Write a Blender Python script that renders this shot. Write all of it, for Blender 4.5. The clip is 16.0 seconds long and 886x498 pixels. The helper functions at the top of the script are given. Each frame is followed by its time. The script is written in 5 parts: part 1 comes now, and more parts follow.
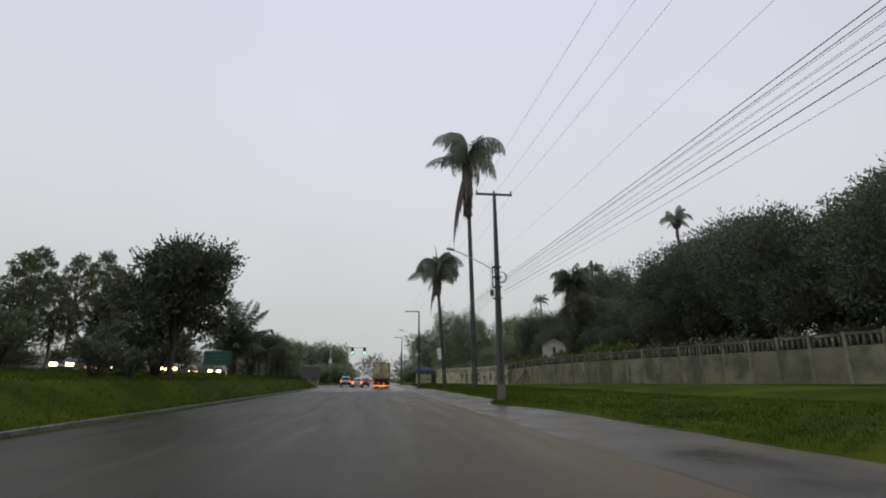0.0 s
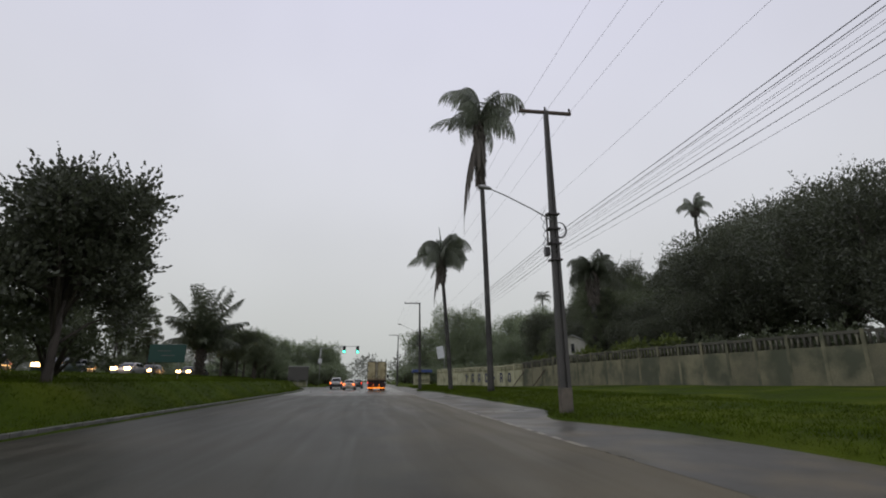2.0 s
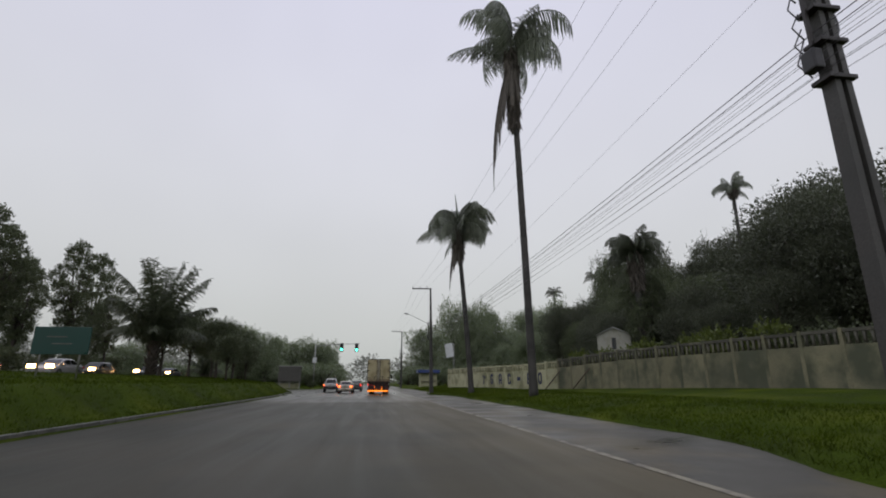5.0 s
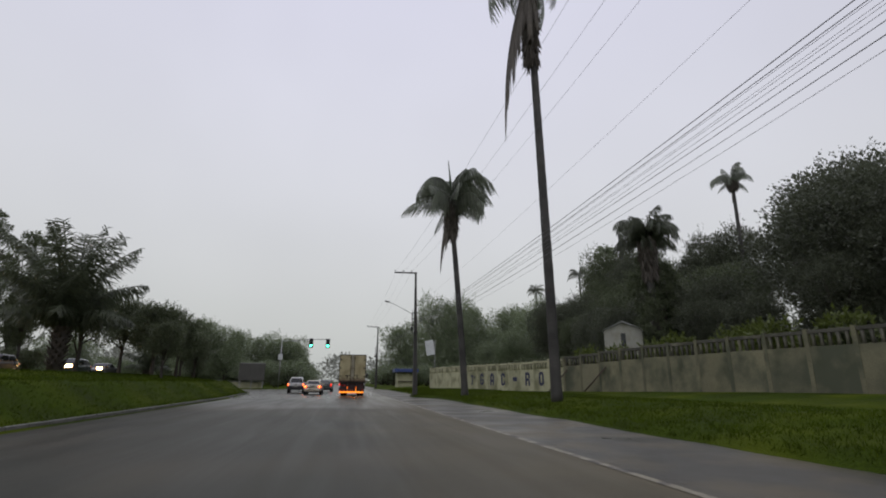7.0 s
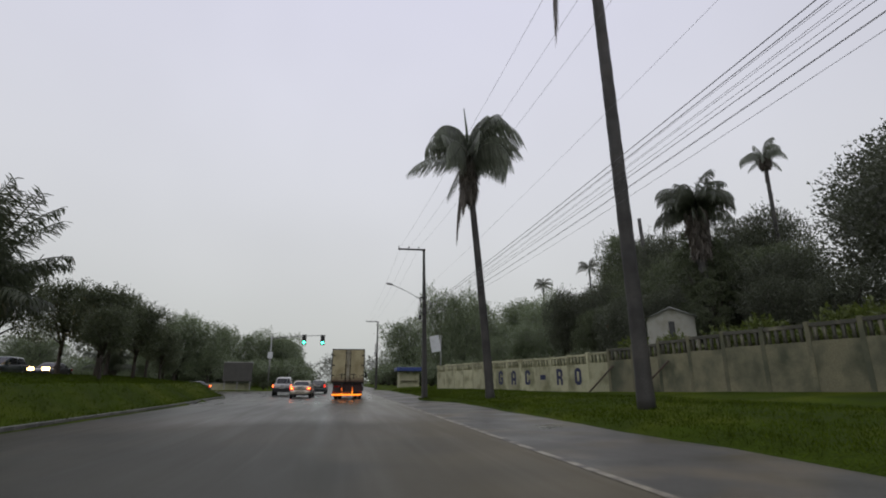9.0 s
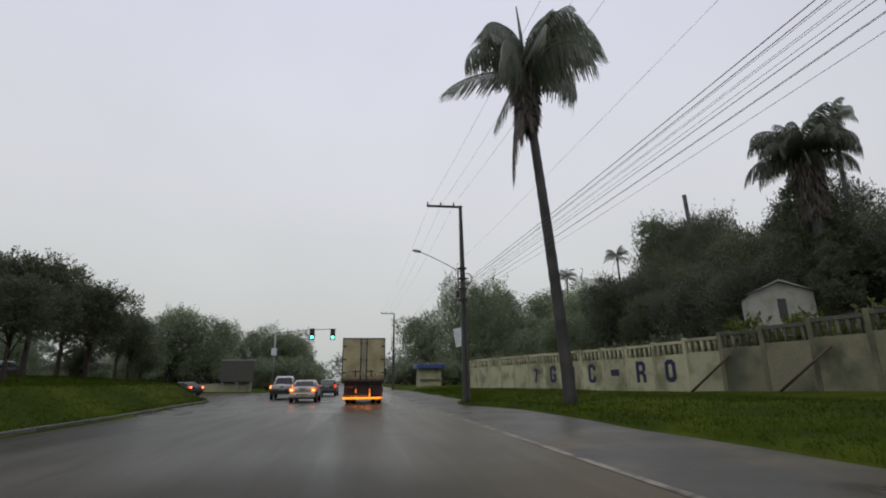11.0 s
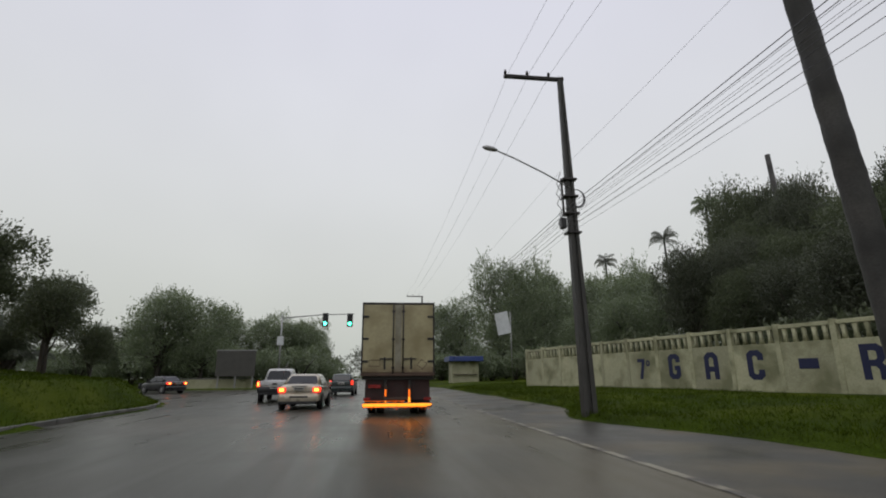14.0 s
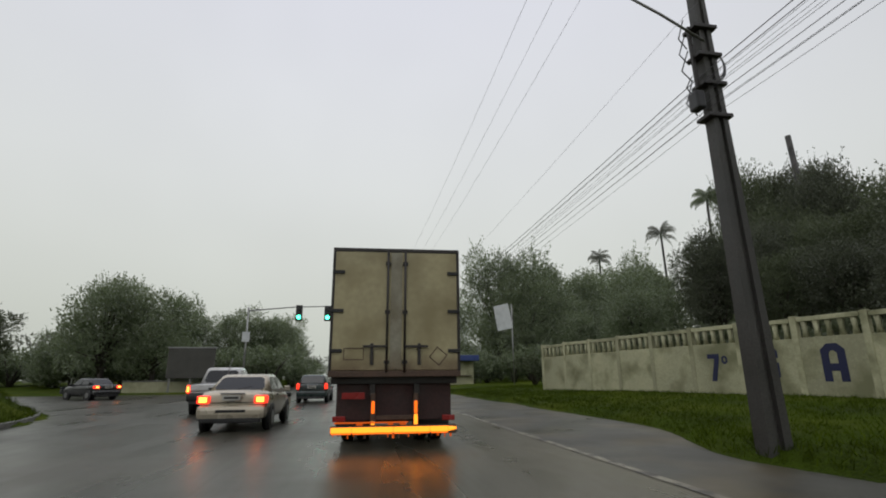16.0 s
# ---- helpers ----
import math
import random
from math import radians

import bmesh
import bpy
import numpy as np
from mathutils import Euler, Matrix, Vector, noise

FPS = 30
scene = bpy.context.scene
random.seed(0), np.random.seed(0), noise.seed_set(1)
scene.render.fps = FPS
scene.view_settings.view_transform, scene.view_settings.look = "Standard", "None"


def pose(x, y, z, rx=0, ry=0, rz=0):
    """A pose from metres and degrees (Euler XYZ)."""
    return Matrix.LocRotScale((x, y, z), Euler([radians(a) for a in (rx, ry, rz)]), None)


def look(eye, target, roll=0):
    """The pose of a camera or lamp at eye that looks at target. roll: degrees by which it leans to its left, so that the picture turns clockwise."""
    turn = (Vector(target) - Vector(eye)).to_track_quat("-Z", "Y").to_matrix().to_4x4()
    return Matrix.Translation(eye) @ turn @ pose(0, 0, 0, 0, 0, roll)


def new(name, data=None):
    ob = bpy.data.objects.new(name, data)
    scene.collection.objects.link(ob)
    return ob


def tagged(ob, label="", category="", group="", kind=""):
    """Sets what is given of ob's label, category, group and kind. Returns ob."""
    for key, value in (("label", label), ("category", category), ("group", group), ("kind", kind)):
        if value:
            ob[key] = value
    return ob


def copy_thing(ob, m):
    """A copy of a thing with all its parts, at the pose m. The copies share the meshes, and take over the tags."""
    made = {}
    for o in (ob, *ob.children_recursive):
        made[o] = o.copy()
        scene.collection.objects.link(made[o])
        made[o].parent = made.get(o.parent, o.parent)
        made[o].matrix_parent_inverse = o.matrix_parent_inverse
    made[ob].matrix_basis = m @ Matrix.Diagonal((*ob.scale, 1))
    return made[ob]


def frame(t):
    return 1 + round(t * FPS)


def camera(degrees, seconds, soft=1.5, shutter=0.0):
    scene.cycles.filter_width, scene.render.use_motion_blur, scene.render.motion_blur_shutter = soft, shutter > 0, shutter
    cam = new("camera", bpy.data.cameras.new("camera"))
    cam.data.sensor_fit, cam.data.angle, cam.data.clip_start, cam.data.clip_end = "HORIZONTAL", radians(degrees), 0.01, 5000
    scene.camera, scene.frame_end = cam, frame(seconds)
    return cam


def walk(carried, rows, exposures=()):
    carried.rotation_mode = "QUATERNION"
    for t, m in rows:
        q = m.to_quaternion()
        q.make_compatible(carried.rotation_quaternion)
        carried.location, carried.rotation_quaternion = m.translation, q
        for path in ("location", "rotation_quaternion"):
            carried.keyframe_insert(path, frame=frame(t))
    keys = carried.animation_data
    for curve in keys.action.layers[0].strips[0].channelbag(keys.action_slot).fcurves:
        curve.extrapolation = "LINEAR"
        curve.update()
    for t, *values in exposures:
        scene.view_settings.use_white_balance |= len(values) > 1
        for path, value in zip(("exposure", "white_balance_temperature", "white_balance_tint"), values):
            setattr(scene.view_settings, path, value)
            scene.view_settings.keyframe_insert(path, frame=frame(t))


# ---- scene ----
def view(t, x, y, z, yaw, pitch, roll):
    return t, pose(x, y, z, 90 + pitch, 0, yaw) @ pose(0, 0, 0, 0, 0, roll)


PATH = (
    (0, -0.00, -0.00, 1.30, -7.75, 14.80, 0.14),
    (0.5, -0.03, 2.55, 1.30, -8.08, 14.80, 0.07),
    (1, -0.06, 5.05, 1.29, -8.15, 14.83, 0.04),
    (1.5, -0.10, 7.44, 1.30, -8.33, 14.94, 0.07),
    (2, -0.13, 9.80, 1.31, -8.53, 14.92, 0.03),
    (2.5, -0.14, 11.97, 1.29, -8.42, 14.88, -0.05),
    (3, -0.10, 13.88, 1.30, -8.25, 14.94, -0.01),
    (3.5, -0.05, 15.72, 1.33, -8.05, 15.03, 0.08),
    (4, 0.00, 17.63, 1.30, -8.11, 15.03, 0.03),
    (6.5, -0.21, 28.12, 1.31, -10.51, 15.17, 0.43),
    (7, -0.05, 30.14, 1.30, -11.45, 15.12, 0.47),
    (8, 0.27, 34.25, 1.29, -11.76, 15.06, 0.11),
    (10.5, 0.61, 46.19, 1.32, -11.02, 15.04, -0.59),
    (11, 0.48, 48.65, 1.30, -10.40, 14.90, -0.57),
    (12, 0.31, 52.84, 1.31, -9.35, 14.76, -0.27),
    (12.5, 0.29, 55.14, 1.28, -8.81, 14.55, -0.29),
    (13, 0.30, 57.42, 1.30, -8.62, 14.57, -0.45),
    (13.5, 0.29, 59.55, 1.30, -8.62, 14.50, -0.36),
    (14, 0.26, 61.56, 1.29, -8.28, 14.41, -0.39),
    (14.5, 0.22, 63.45, 1.29, -7.88, 14.32, -0.54),
    (15, 0.21, 65.38, 1.28, -8.47, 14.38, -0.38),
    (16, 0.38, 69.24, 1.28, -10.33, 14.58, -0.46),
)

cam = camera(83.79, 16.0, soft=1.9)
walk(cam, [view(*row) for row in PATH], (
    (0.0, 0.0, 6330, 13), (2.0, -0.04, 6330, 13), (8.0, -0.04, 6330, 13), (11.0, -0.03, 6350, 12),
    (13.0, 0.0, 6430, 11), (14.0, 0.0, 6500, 9), (16.0, 0.03, 6600, 6)))
scene.view_settings.exposure = 0.0

# ---- sky and light: a closed, bright rain sky ----
world = bpy.data.worlds.new("rain_sky")
scene.world = world
world.use_nodes = True
wn, wl = world.node_tree.nodes, world.node_tree.links
wn.clear()
sky = wn.new("ShaderNodeTexSky")
sky.sky_type, sky.sun_disc = "NISHITA", False
sky.sun_elevation, sky.sun_rotation = radians(62), radians(200)
sky.air_density, sky.dust_density = 2.0, 6.0
grey = wn.new("ShaderNodeHueSaturation")
grey.inputs["Saturation"].default_value = 0.25
grey.inputs["Value"].default_value = 0.09
cloud = wn.new("ShaderNodeTexNoise")
cloud.inputs["Scale"].default_value, cloud.inputs["Detail"].default_value = 1.6, 3.0
rise = wn.new("ShaderNodeTexGradient")
rise.texture_mapping.mapping_x = "Z"
cover = wn.new("ShaderNodeValToRGB")
cover.color_ramp.elements[0].position, cover.color_ramp.elements[0].color = 0.0, (0.57, 0.595, 0.55, 1)
cover.color_ramp.elements[1].position, cover.color_ramp.elements[1].color = 0.75, (0.755, 0.755, 0.875, 1)
for at, tint in ((0.1, (0.63, 0.65, 0.615, 1)), (0.22, (0.685, 0.7, 0.69, 1)), (0.36, (0.72, 0.732, 0.755, 1))):
    cover.color_ramp.elements.new(at).color = tint
shade = wn.new("ShaderNodeMapRange")
shade.inputs["From Min"].default_value, shade.inputs["From Max"].default_value = 0.3, 0.7
shade.inputs["To Min"].default_value, shade.inputs["To Max"].default_value = 0.94, 1.06
clouds = wn.new("ShaderNodeMix")
clouds.data_type, clouds.blend_type = "RGBA", "MULTIPLY"
clouds.inputs[0].default_value = 1.0
veil = wn.new("ShaderNodeMix")
veil.data_type = "RGBA"
veil.inputs[0].default_value = 0.88
back = wn.new("ShaderNodeBackground")
back.inputs["Strength"].default_value = 1.0
wout = wn.new("ShaderNodeOutputWorld")
wl.new(sky.outputs[0], grey.inputs["Color"])
wl.new(rise.outputs["Fac"], cover.inputs[0])
wl.new(cloud.outputs[0], shade.inputs["Value"])
wl.new(cover.outputs[0], clouds.inputs[6])
wl.new(shade.outputs[0], clouds.inputs[7])
wl.new(grey.outputs[0], veil.inputs[6])
wl.new(clouds.outputs[2], veil.inputs[7])
wl.new(veil.outputs[2], back.inputs["Color"])
wl.new(back.outputs[0], wout.inputs[0])

sun = new("sun", bpy.data.lights.new("sun", "SUN"))
sun.data.energy, sun.data.angle, sun.data.color = 0.3, radians(35), (1.0, 0.98, 0.95)
sun.matrix_world = look((0, 0, 50), (18, 20, 0))


# ---- materials ----
def material(name, base, rough=0.6, metal=0.0, vary=0.25, coarse=1.5, fine=30.0, bump=0.2, depth=0.01,
             stain=None, stain_at=0.55, stain_scale=0.8, island=0.0, piece=0.0, rough_vary=0.15, coat=0.0, through_light=0.0, gloss=0.5, film=None, haze_sheen=0.0):
    m = bpy.data.materials.new(name)
    m.use_nodes = True
    n, l = m.node_tree.nodes, m.node_tree.links
    p = n["Principled BSDF"]
    tex = n.new("ShaderNodeTexCoord")
    a, b = n.new("ShaderNodeTexNoise"), n.new("ShaderNodeTexNoise")
    a.inputs["Scale"].default_value, a.inputs["Detail"].default_value = coarse, 5.0
    b.inputs["Scale"].default_value, b.inputs["Detail"].default_value = fine, 4.0
    where = tex.outputs["Object"]
    if piece:
        own, far, shift = n.new("ShaderNodeObjectInfo"), n.new("ShaderNodeVectorMath"), n.new("ShaderNodeVectorMath")
        far.operation = "MULTIPLY"
        far.inputs[1].default_value = (41.0, 23.0, 17.0)
        l.new(own.outputs["Random"], far.inputs[0])
        l.new(where, shift.inputs[0])
        l.new(far.outputs[0], shift.inputs[1])
        where = shift.outputs[0]
    for q in (a, b):
        l.new(where, q.inputs["Vector"])
    add = n.new("ShaderNodeMath")
    add.operation = "ADD"
    l.new(a.outputs[0], add.inputs[0])
    l.new(b.outputs[0], add.inputs[1])
    value = add.outputs[0]
    for strength, node, socket in ((island, "ShaderNodeNewGeometry", "Random Per Island"), (piece, "ShaderNodeObjectInfo", "Random")):
        if strength:
            src = n.new(node)
            mul = n.new("ShaderNodeMath")
            mul.operation = "MULTIPLY_ADD"
            mul.inputs[1].default_value = strength
            l.new(src.outputs[socket], mul.inputs[0])
            l.new(value, mul.inputs[2])
            sub = n.new("ShaderNodeMath")
            sub.operation = "SUBTRACT"
            sub.inputs[1].default_value = strength / 2
            l.new(mul.outputs[0], sub.inputs[0])
            value = sub.outputs[0]
    ramp = n.new("ShaderNodeMapRange")
    ramp.inputs["From Min"].default_value, ramp.inputs["From Max"].default_value = 0.65, 1.35
    l.new(value, ramp.inputs["Value"])
    mix = n.new("ShaderNodeMix")
    mix.data_type = "RGBA"
    l.new(ramp.outputs[0], mix.inputs[0])
    mix.inputs[6].default_value = (*[c * (1 - vary) for c in base], 1)
    mix.inputs[7].default_value = (*[min(1, c * (1 + vary)) for c in base], 1)
    colour = mix.outputs[2]
    if stain:
        s = n.new("ShaderNodeTexNoise")
        s.inputs["Scale"].default_value, s.inputs["Detail"].default_value = stain_scale, 7.0
        l.new(where, s.inputs["Vector"])
        r = n.new("ShaderNodeMapRange")
        r.inputs["From Min"].default_value, r.inputs["From Max"].default_value = stain_at - 0.09, stain_at + 0.09
        l.new(s.outputs[0], r.inputs["Value"])
        over = n.new("ShaderNodeMix")
        over.data_type = "RGBA"
        l.new(r.outputs[0], over.inputs[0])
        l.new(colour, over.inputs[6])
        over.inputs[7].default_value = (*stain, 1)
        colour = over.outputs[2]
    l.new(colour, p.inputs["Base Color"])
    rr = n.new("ShaderNodeMapRange")
    rr.inputs["From Min"].default_value, rr.inputs["From Max"].default_value = 0.3, 0.7
    rr.inputs["To Min"].default_value, rr.inputs["To Max"].default_value = max(0.02, rough - rough_vary), min(1, rough + rough_vary)
    l.new(a.outputs[0], rr.inputs["Value"])
    l.new(rr.outputs[0], p.inputs["Roughness"])
    p.inputs["Metallic"].default_value = metal
    p.inputs["Specular IOR Level"].default_value = gloss
    p.inputs["Coat Weight"].default_value = coat
    # sheen veil that stands in for haze over leaves
    p.inputs["Sheen Weight"].default_value, p.inputs["Sheen Roughness"].default_value = haze_sheen, 0.6
    if film:
        p.inputs["Specular Tint"].default_value = (*film, 1)
    p.inputs["Coat Roughness"].default_value = 0.12
    if bump:
        bp = n.new("ShaderNodeBump")
        bp.inputs["Strength"].default_value, bp.inputs["Distance"].default_value = bump, depth
        l.new(b.outputs[0], bp.inputs["Height"])
        l.new(bp.outputs[0], p.inputs["Normal"])
    if through_light:
        out = n["Material Output"]
        tr = n.new("ShaderNodeBsdfTranslucent")
        l.new(colour, tr.inputs["Color"])
        ms = n.new("ShaderNodeMixShader")
        ms.inputs[0].default_value = through_light
        l.new(p.outputs[0], ms.inputs[1])
        l.new(tr.outputs[0], ms.inputs[2])
        l.new(ms.outputs[0], out.inputs["Surface"])
    return m


def mud(m, low, high, colour):
    """Road dirt thrown up on the lower edge of a panel."""
    n, l = m.node_tree.nodes, m.node_tree.links
    tex, split, spots, add, run, over = (n.new("ShaderNode" + k) for k in ("TexCoord", "SeparateXYZ", "TexNoise", "Math", "MapRange", "Mix"))
    over.data_type = "RGBA"
    spots.inputs["Scale"].default_value, spots.inputs["Detail"].default_value = 3.0, 6.0
    add.operation, add.inputs[1].default_value = "MULTIPLY_ADD", 0.7
    run.inputs["From Min"].default_value, run.inputs["From Max"].default_value = high + 0.35, low + 0.35
    base = n["Principled BSDF"].inputs["Base Color"]
    clean = base.links[0].from_socket
    over.inputs[7].default_value = (*colour, 1)
    l.new(tex.outputs["Object"], split.inputs[0])
    l.new(tex.outputs["Object"], spots.inputs["Vector"])
    l.new(spots.outputs[0], add.inputs[0])
    l.new(split.outputs["Z"], add.inputs[2])
    l.new(add.outputs[0], run.inputs["Value"])
    l.new(run.outputs[0], over.inputs[0])
    l.new(clean, over.inputs[6])
    l.new(over.outputs[2], base)


def lamp_material(name, colour, strength):
    m = bpy.data.materials.new(name)
    m.use_nodes = True
    p = m.node_tree.nodes["Principled BSDF"]
    p.inputs["Base Color"].default_value = (*[c * 0.6 for c in colour], 1)
    p.inputs["Roughness"].default_value = 0.25
    p.inputs["Emission Color"].default_value = (*colour, 1)
    p.inputs["Emission Strength"].default_value = strength
    return m


ASPHALT = material("wet_asphalt", (0.039, 0.039, 0.03), gloss=0.42, film=(0.98, 0.97, 0.86), rough=0.32, vary=0.3, coarse=0.35, fine=45, bump=0.25, depth=0.006,
                   stain=(0.056, 0.051, 0.038), stain_at=0.56, stain_scale=0.12, rough_vary=0.1)


def road_gloss(m, near, far, wet):
    """Weaker, rougher gloss on the first stretch of the road than beyond it."""
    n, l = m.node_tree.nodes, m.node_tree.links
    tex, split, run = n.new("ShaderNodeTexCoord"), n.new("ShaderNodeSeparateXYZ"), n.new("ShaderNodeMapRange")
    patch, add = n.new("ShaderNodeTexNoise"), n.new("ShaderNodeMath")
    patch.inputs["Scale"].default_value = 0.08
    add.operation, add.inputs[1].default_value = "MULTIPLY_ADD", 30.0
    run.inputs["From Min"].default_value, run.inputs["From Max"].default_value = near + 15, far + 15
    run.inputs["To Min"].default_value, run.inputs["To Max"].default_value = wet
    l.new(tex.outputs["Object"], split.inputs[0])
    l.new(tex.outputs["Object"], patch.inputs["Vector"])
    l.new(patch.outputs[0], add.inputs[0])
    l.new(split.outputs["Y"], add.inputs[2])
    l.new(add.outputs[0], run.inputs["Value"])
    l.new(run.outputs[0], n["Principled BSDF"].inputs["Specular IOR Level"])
    # the first stretch is rougher as well
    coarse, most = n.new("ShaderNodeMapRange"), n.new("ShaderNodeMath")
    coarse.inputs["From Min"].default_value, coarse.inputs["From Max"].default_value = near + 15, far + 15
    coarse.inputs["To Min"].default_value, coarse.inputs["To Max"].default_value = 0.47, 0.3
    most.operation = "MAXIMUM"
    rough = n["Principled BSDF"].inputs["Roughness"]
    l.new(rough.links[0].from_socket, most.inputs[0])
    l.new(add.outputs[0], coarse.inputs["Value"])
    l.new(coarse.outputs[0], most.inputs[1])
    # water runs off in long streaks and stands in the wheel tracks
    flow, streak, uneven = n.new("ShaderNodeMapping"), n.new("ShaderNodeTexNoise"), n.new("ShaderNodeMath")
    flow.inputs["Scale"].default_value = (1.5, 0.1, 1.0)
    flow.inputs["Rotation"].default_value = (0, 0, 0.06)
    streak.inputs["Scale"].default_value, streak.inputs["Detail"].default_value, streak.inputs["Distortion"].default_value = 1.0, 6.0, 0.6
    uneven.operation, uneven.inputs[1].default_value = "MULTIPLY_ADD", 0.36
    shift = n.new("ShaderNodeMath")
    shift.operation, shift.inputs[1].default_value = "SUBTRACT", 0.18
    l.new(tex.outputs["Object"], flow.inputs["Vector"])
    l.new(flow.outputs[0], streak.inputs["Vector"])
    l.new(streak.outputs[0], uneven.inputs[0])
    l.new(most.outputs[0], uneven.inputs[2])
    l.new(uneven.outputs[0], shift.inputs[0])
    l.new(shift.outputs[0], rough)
    # brown runoff gathers towards the edge line
    base = n["Principled BSDF"].inputs["Base Color"]
    tone, span = n.new("ShaderNodeMix"), n.new("ShaderNodeMapRange")
    tone.data_type, tone.blend_type, tone.inputs[0].default_value = "RGBA", "MULTIPLY", 1.0
    span.inputs["From Min"].default_value, span.inputs["From Max"].default_value = 0.35, 0.65
    span.inputs["To Min"].default_value, span.inputs["To Max"].default_value = 0.8, 1.22
    l.new(streak.outputs[0], span.inputs["Value"])
    l.new(base.links[0].from_socket, tone.inputs[6])
    l.new(span.outputs[0], tone.inputs[7])
    clean = tone.outputs[2]
    swirl, side, runoff, brown = n.new("ShaderNodeTexNoise"), n.new("ShaderNodeMath"), n.new("ShaderNodeMapRange"), n.new("ShaderNodeMix")
    swirl.inputs["Scale"].default_value, swirl.inputs["Detail"].default_value = 0.35, 6.0
    side.operation, side.inputs[1].default_value = "MULTIPLY_ADD", 5.0
    runoff.inputs["From Min"].default_value, runoff.inputs["From Max"].default_value = 2.6, 6.6
    brown.data_type = "RGBA"
    brown.inputs[7].default_value = (0.105, 0.092, 0.06, 1)
    l.new(tex.outputs["Object"], swirl.inputs["Vector"])
    l.new(swirl.outputs[0], side.inputs[0])
    l.new(split.outputs["X"], side.inputs[2])
    l.new(side.outputs[0], runoff.inputs["Value"])
    l.new(runoff.outputs[0], brown.inputs[0])
    l.new(clean, brown.inputs[6])
    l.new(brown.outputs[2], base)


road_gloss(ASPHALT, 54, 70, (0.065, 0.34))
SHOULDER = material("old_grey_asphalt", (0.054, 0.052, 0.042), gloss=0.3, film=(1.0, 0.96, 0.86), rough=0.42, vary=0.4, coarse=0.4, fine=40, bump=0.3, depth=0.008,
                    stain=(0.095, 0.08, 0.05), stain_at=0.56, stain_scale=0.45, rough_vary=0.18)
PAINT_LINE = material("worn_line_paint", (0.24, 0.215, 0.15), rough=0.45, vary=0.35, coarse=2, fine=25, stain=(0.065, 0.057, 0.045), stain_at=0.52, stain_scale=2.0)
GRASS = material("grass_ground", (0.036, 0.056, 0.0045), rough=0.9, gloss=0.05, vary=0.5, coarse=0.45, fine=18, bump=0.8, depth=0.08,
                 stain=(0.068, 0.088, 0.007), stain_at=0.56, stain_scale=0.22)
BLADE = material("grass_blade", (0.05, 0.074, 0.005), rough=0.75, gloss=0.06, vary=0.5, coarse=0.25, fine=3, bump=0, island=0.6, through_light=0.25)
KERB = material("kerb_concrete", (0.12, 0.117, 0.105), rough=0.55, vary=0.3, coarse=2, fine=40, bump=0.3, stain=(0.07, 0.075, 0.06), stain_at=0.55, stain_scale=1.6, piece=0.4)
CONCRETE = material("pole_concrete", (0.058, 0.055, 0.05), rough=0.6, vary=0.35, coarse=1.2, fine=30, bump=0.3, stain=(0.05, 0.05, 0.045), stain_at=0.55, stain_scale=0.9)
FOOT = material("worn_pale_concrete", (0.13, 0.11, 0.085), rough=0.7, vary=0.3, coarse=2.5, fine=30, bump=0.4, stain=(0.075, 0.068, 0.055), stain_at=0.52, stain_scale=2.2)
BARK = material("bark", (0.055, 0.045, 0.036), rough=0.75, vary=0.4, coarse=2, fine=24, bump=0.8, depth=0.03)
PALM_BARK = material("palm_bark", (0.056, 0.053, 0.047), rough=0.7, vary=0.35, coarse=1.2, fine=20, bump=0.5, depth=0.02, stain=(0.028, 0.027, 0.024), stain_at=0.5, stain_scale=0.7)
LEAF = material("leaf", (0.1, 0.12, 0.062), rough=0.5, vary=0.3, coarse=0.25, fine=2, bump=0, island=0.22, through_light=0.42, coat=0.1)
# Distance haze is painted into these two: paler, greyer base and added sheen.
LEAF_HAZED = material("leaf_grey_green", (0.16, 0.205, 0.095), rough=0.42, vary=0.2, coarse=0.2, fine=2, bump=0, island=0.14, through_light=0.4, coat=0.3, haze_sheen=0.45)
LEAF_FAR_HAZED = material("leaf_far", (0.19, 0.2, 0.155), rough=0.42, vary=0.12, coarse=0.1, fine=1, bump=0, island=0.3, through_light=0.45, coat=0.4, haze_sheen=1.0)
LEAF_DARK = material("leaf_dark", (0.088, 0.1, 0.062), rough=0.5, vary=0.3, coarse=0.2, fine=2, bump=0, island=0.4, through_light=0.4, coat=0.1)
LEAF_LIME = material("leaf_yellow_green", (0.11, 0.14, 0.03), rough=0.5, vary=0.35, coarse=0.4, fine=3, bump=0, island=0.5, through_light=0.4, coat=0.1)
# Base and sheen lifted to stand in for haze over the crowns.
FROND = material("palm_frond", (0.2015, 0.2275, 0.1625), rough=0.38, vary=0.3, coarse=0.5, fine=4, bump=0, island=0.6, piece=0.35, through_light=0.5, coat=0.3, haze_sheen=0.35)
FROND_DARK = material("dark_palm_frond", (0.085, 0.1, 0.06), rough=0.42, vary=0.3, coarse=0.5, fine=4, bump=0, island=0.6, piece=0.35, through_light=0.4, coat=0.15)
DEAD = material("dead_frond", (0.12, 0.105, 0.085), rough=0.7, vary=0.3, coarse=0.8, fine=6, bump=0, island=0.5, through_light=0.15)
SHAFT = material("crown_shaft", (0.05, 0.075, 0.035), rough=0.45, vary=0.25, coarse=1, fine=12)
PLASTER = material("old_plaster", (0.4, 0.39, 0.25), rough=0.7, vary=0.25, coarse=0.7, fine=16, bump=0.25, stain=(0.2, 0.2, 0.11), stain_at=0.56, stain_scale=0.8, piece=0.5)
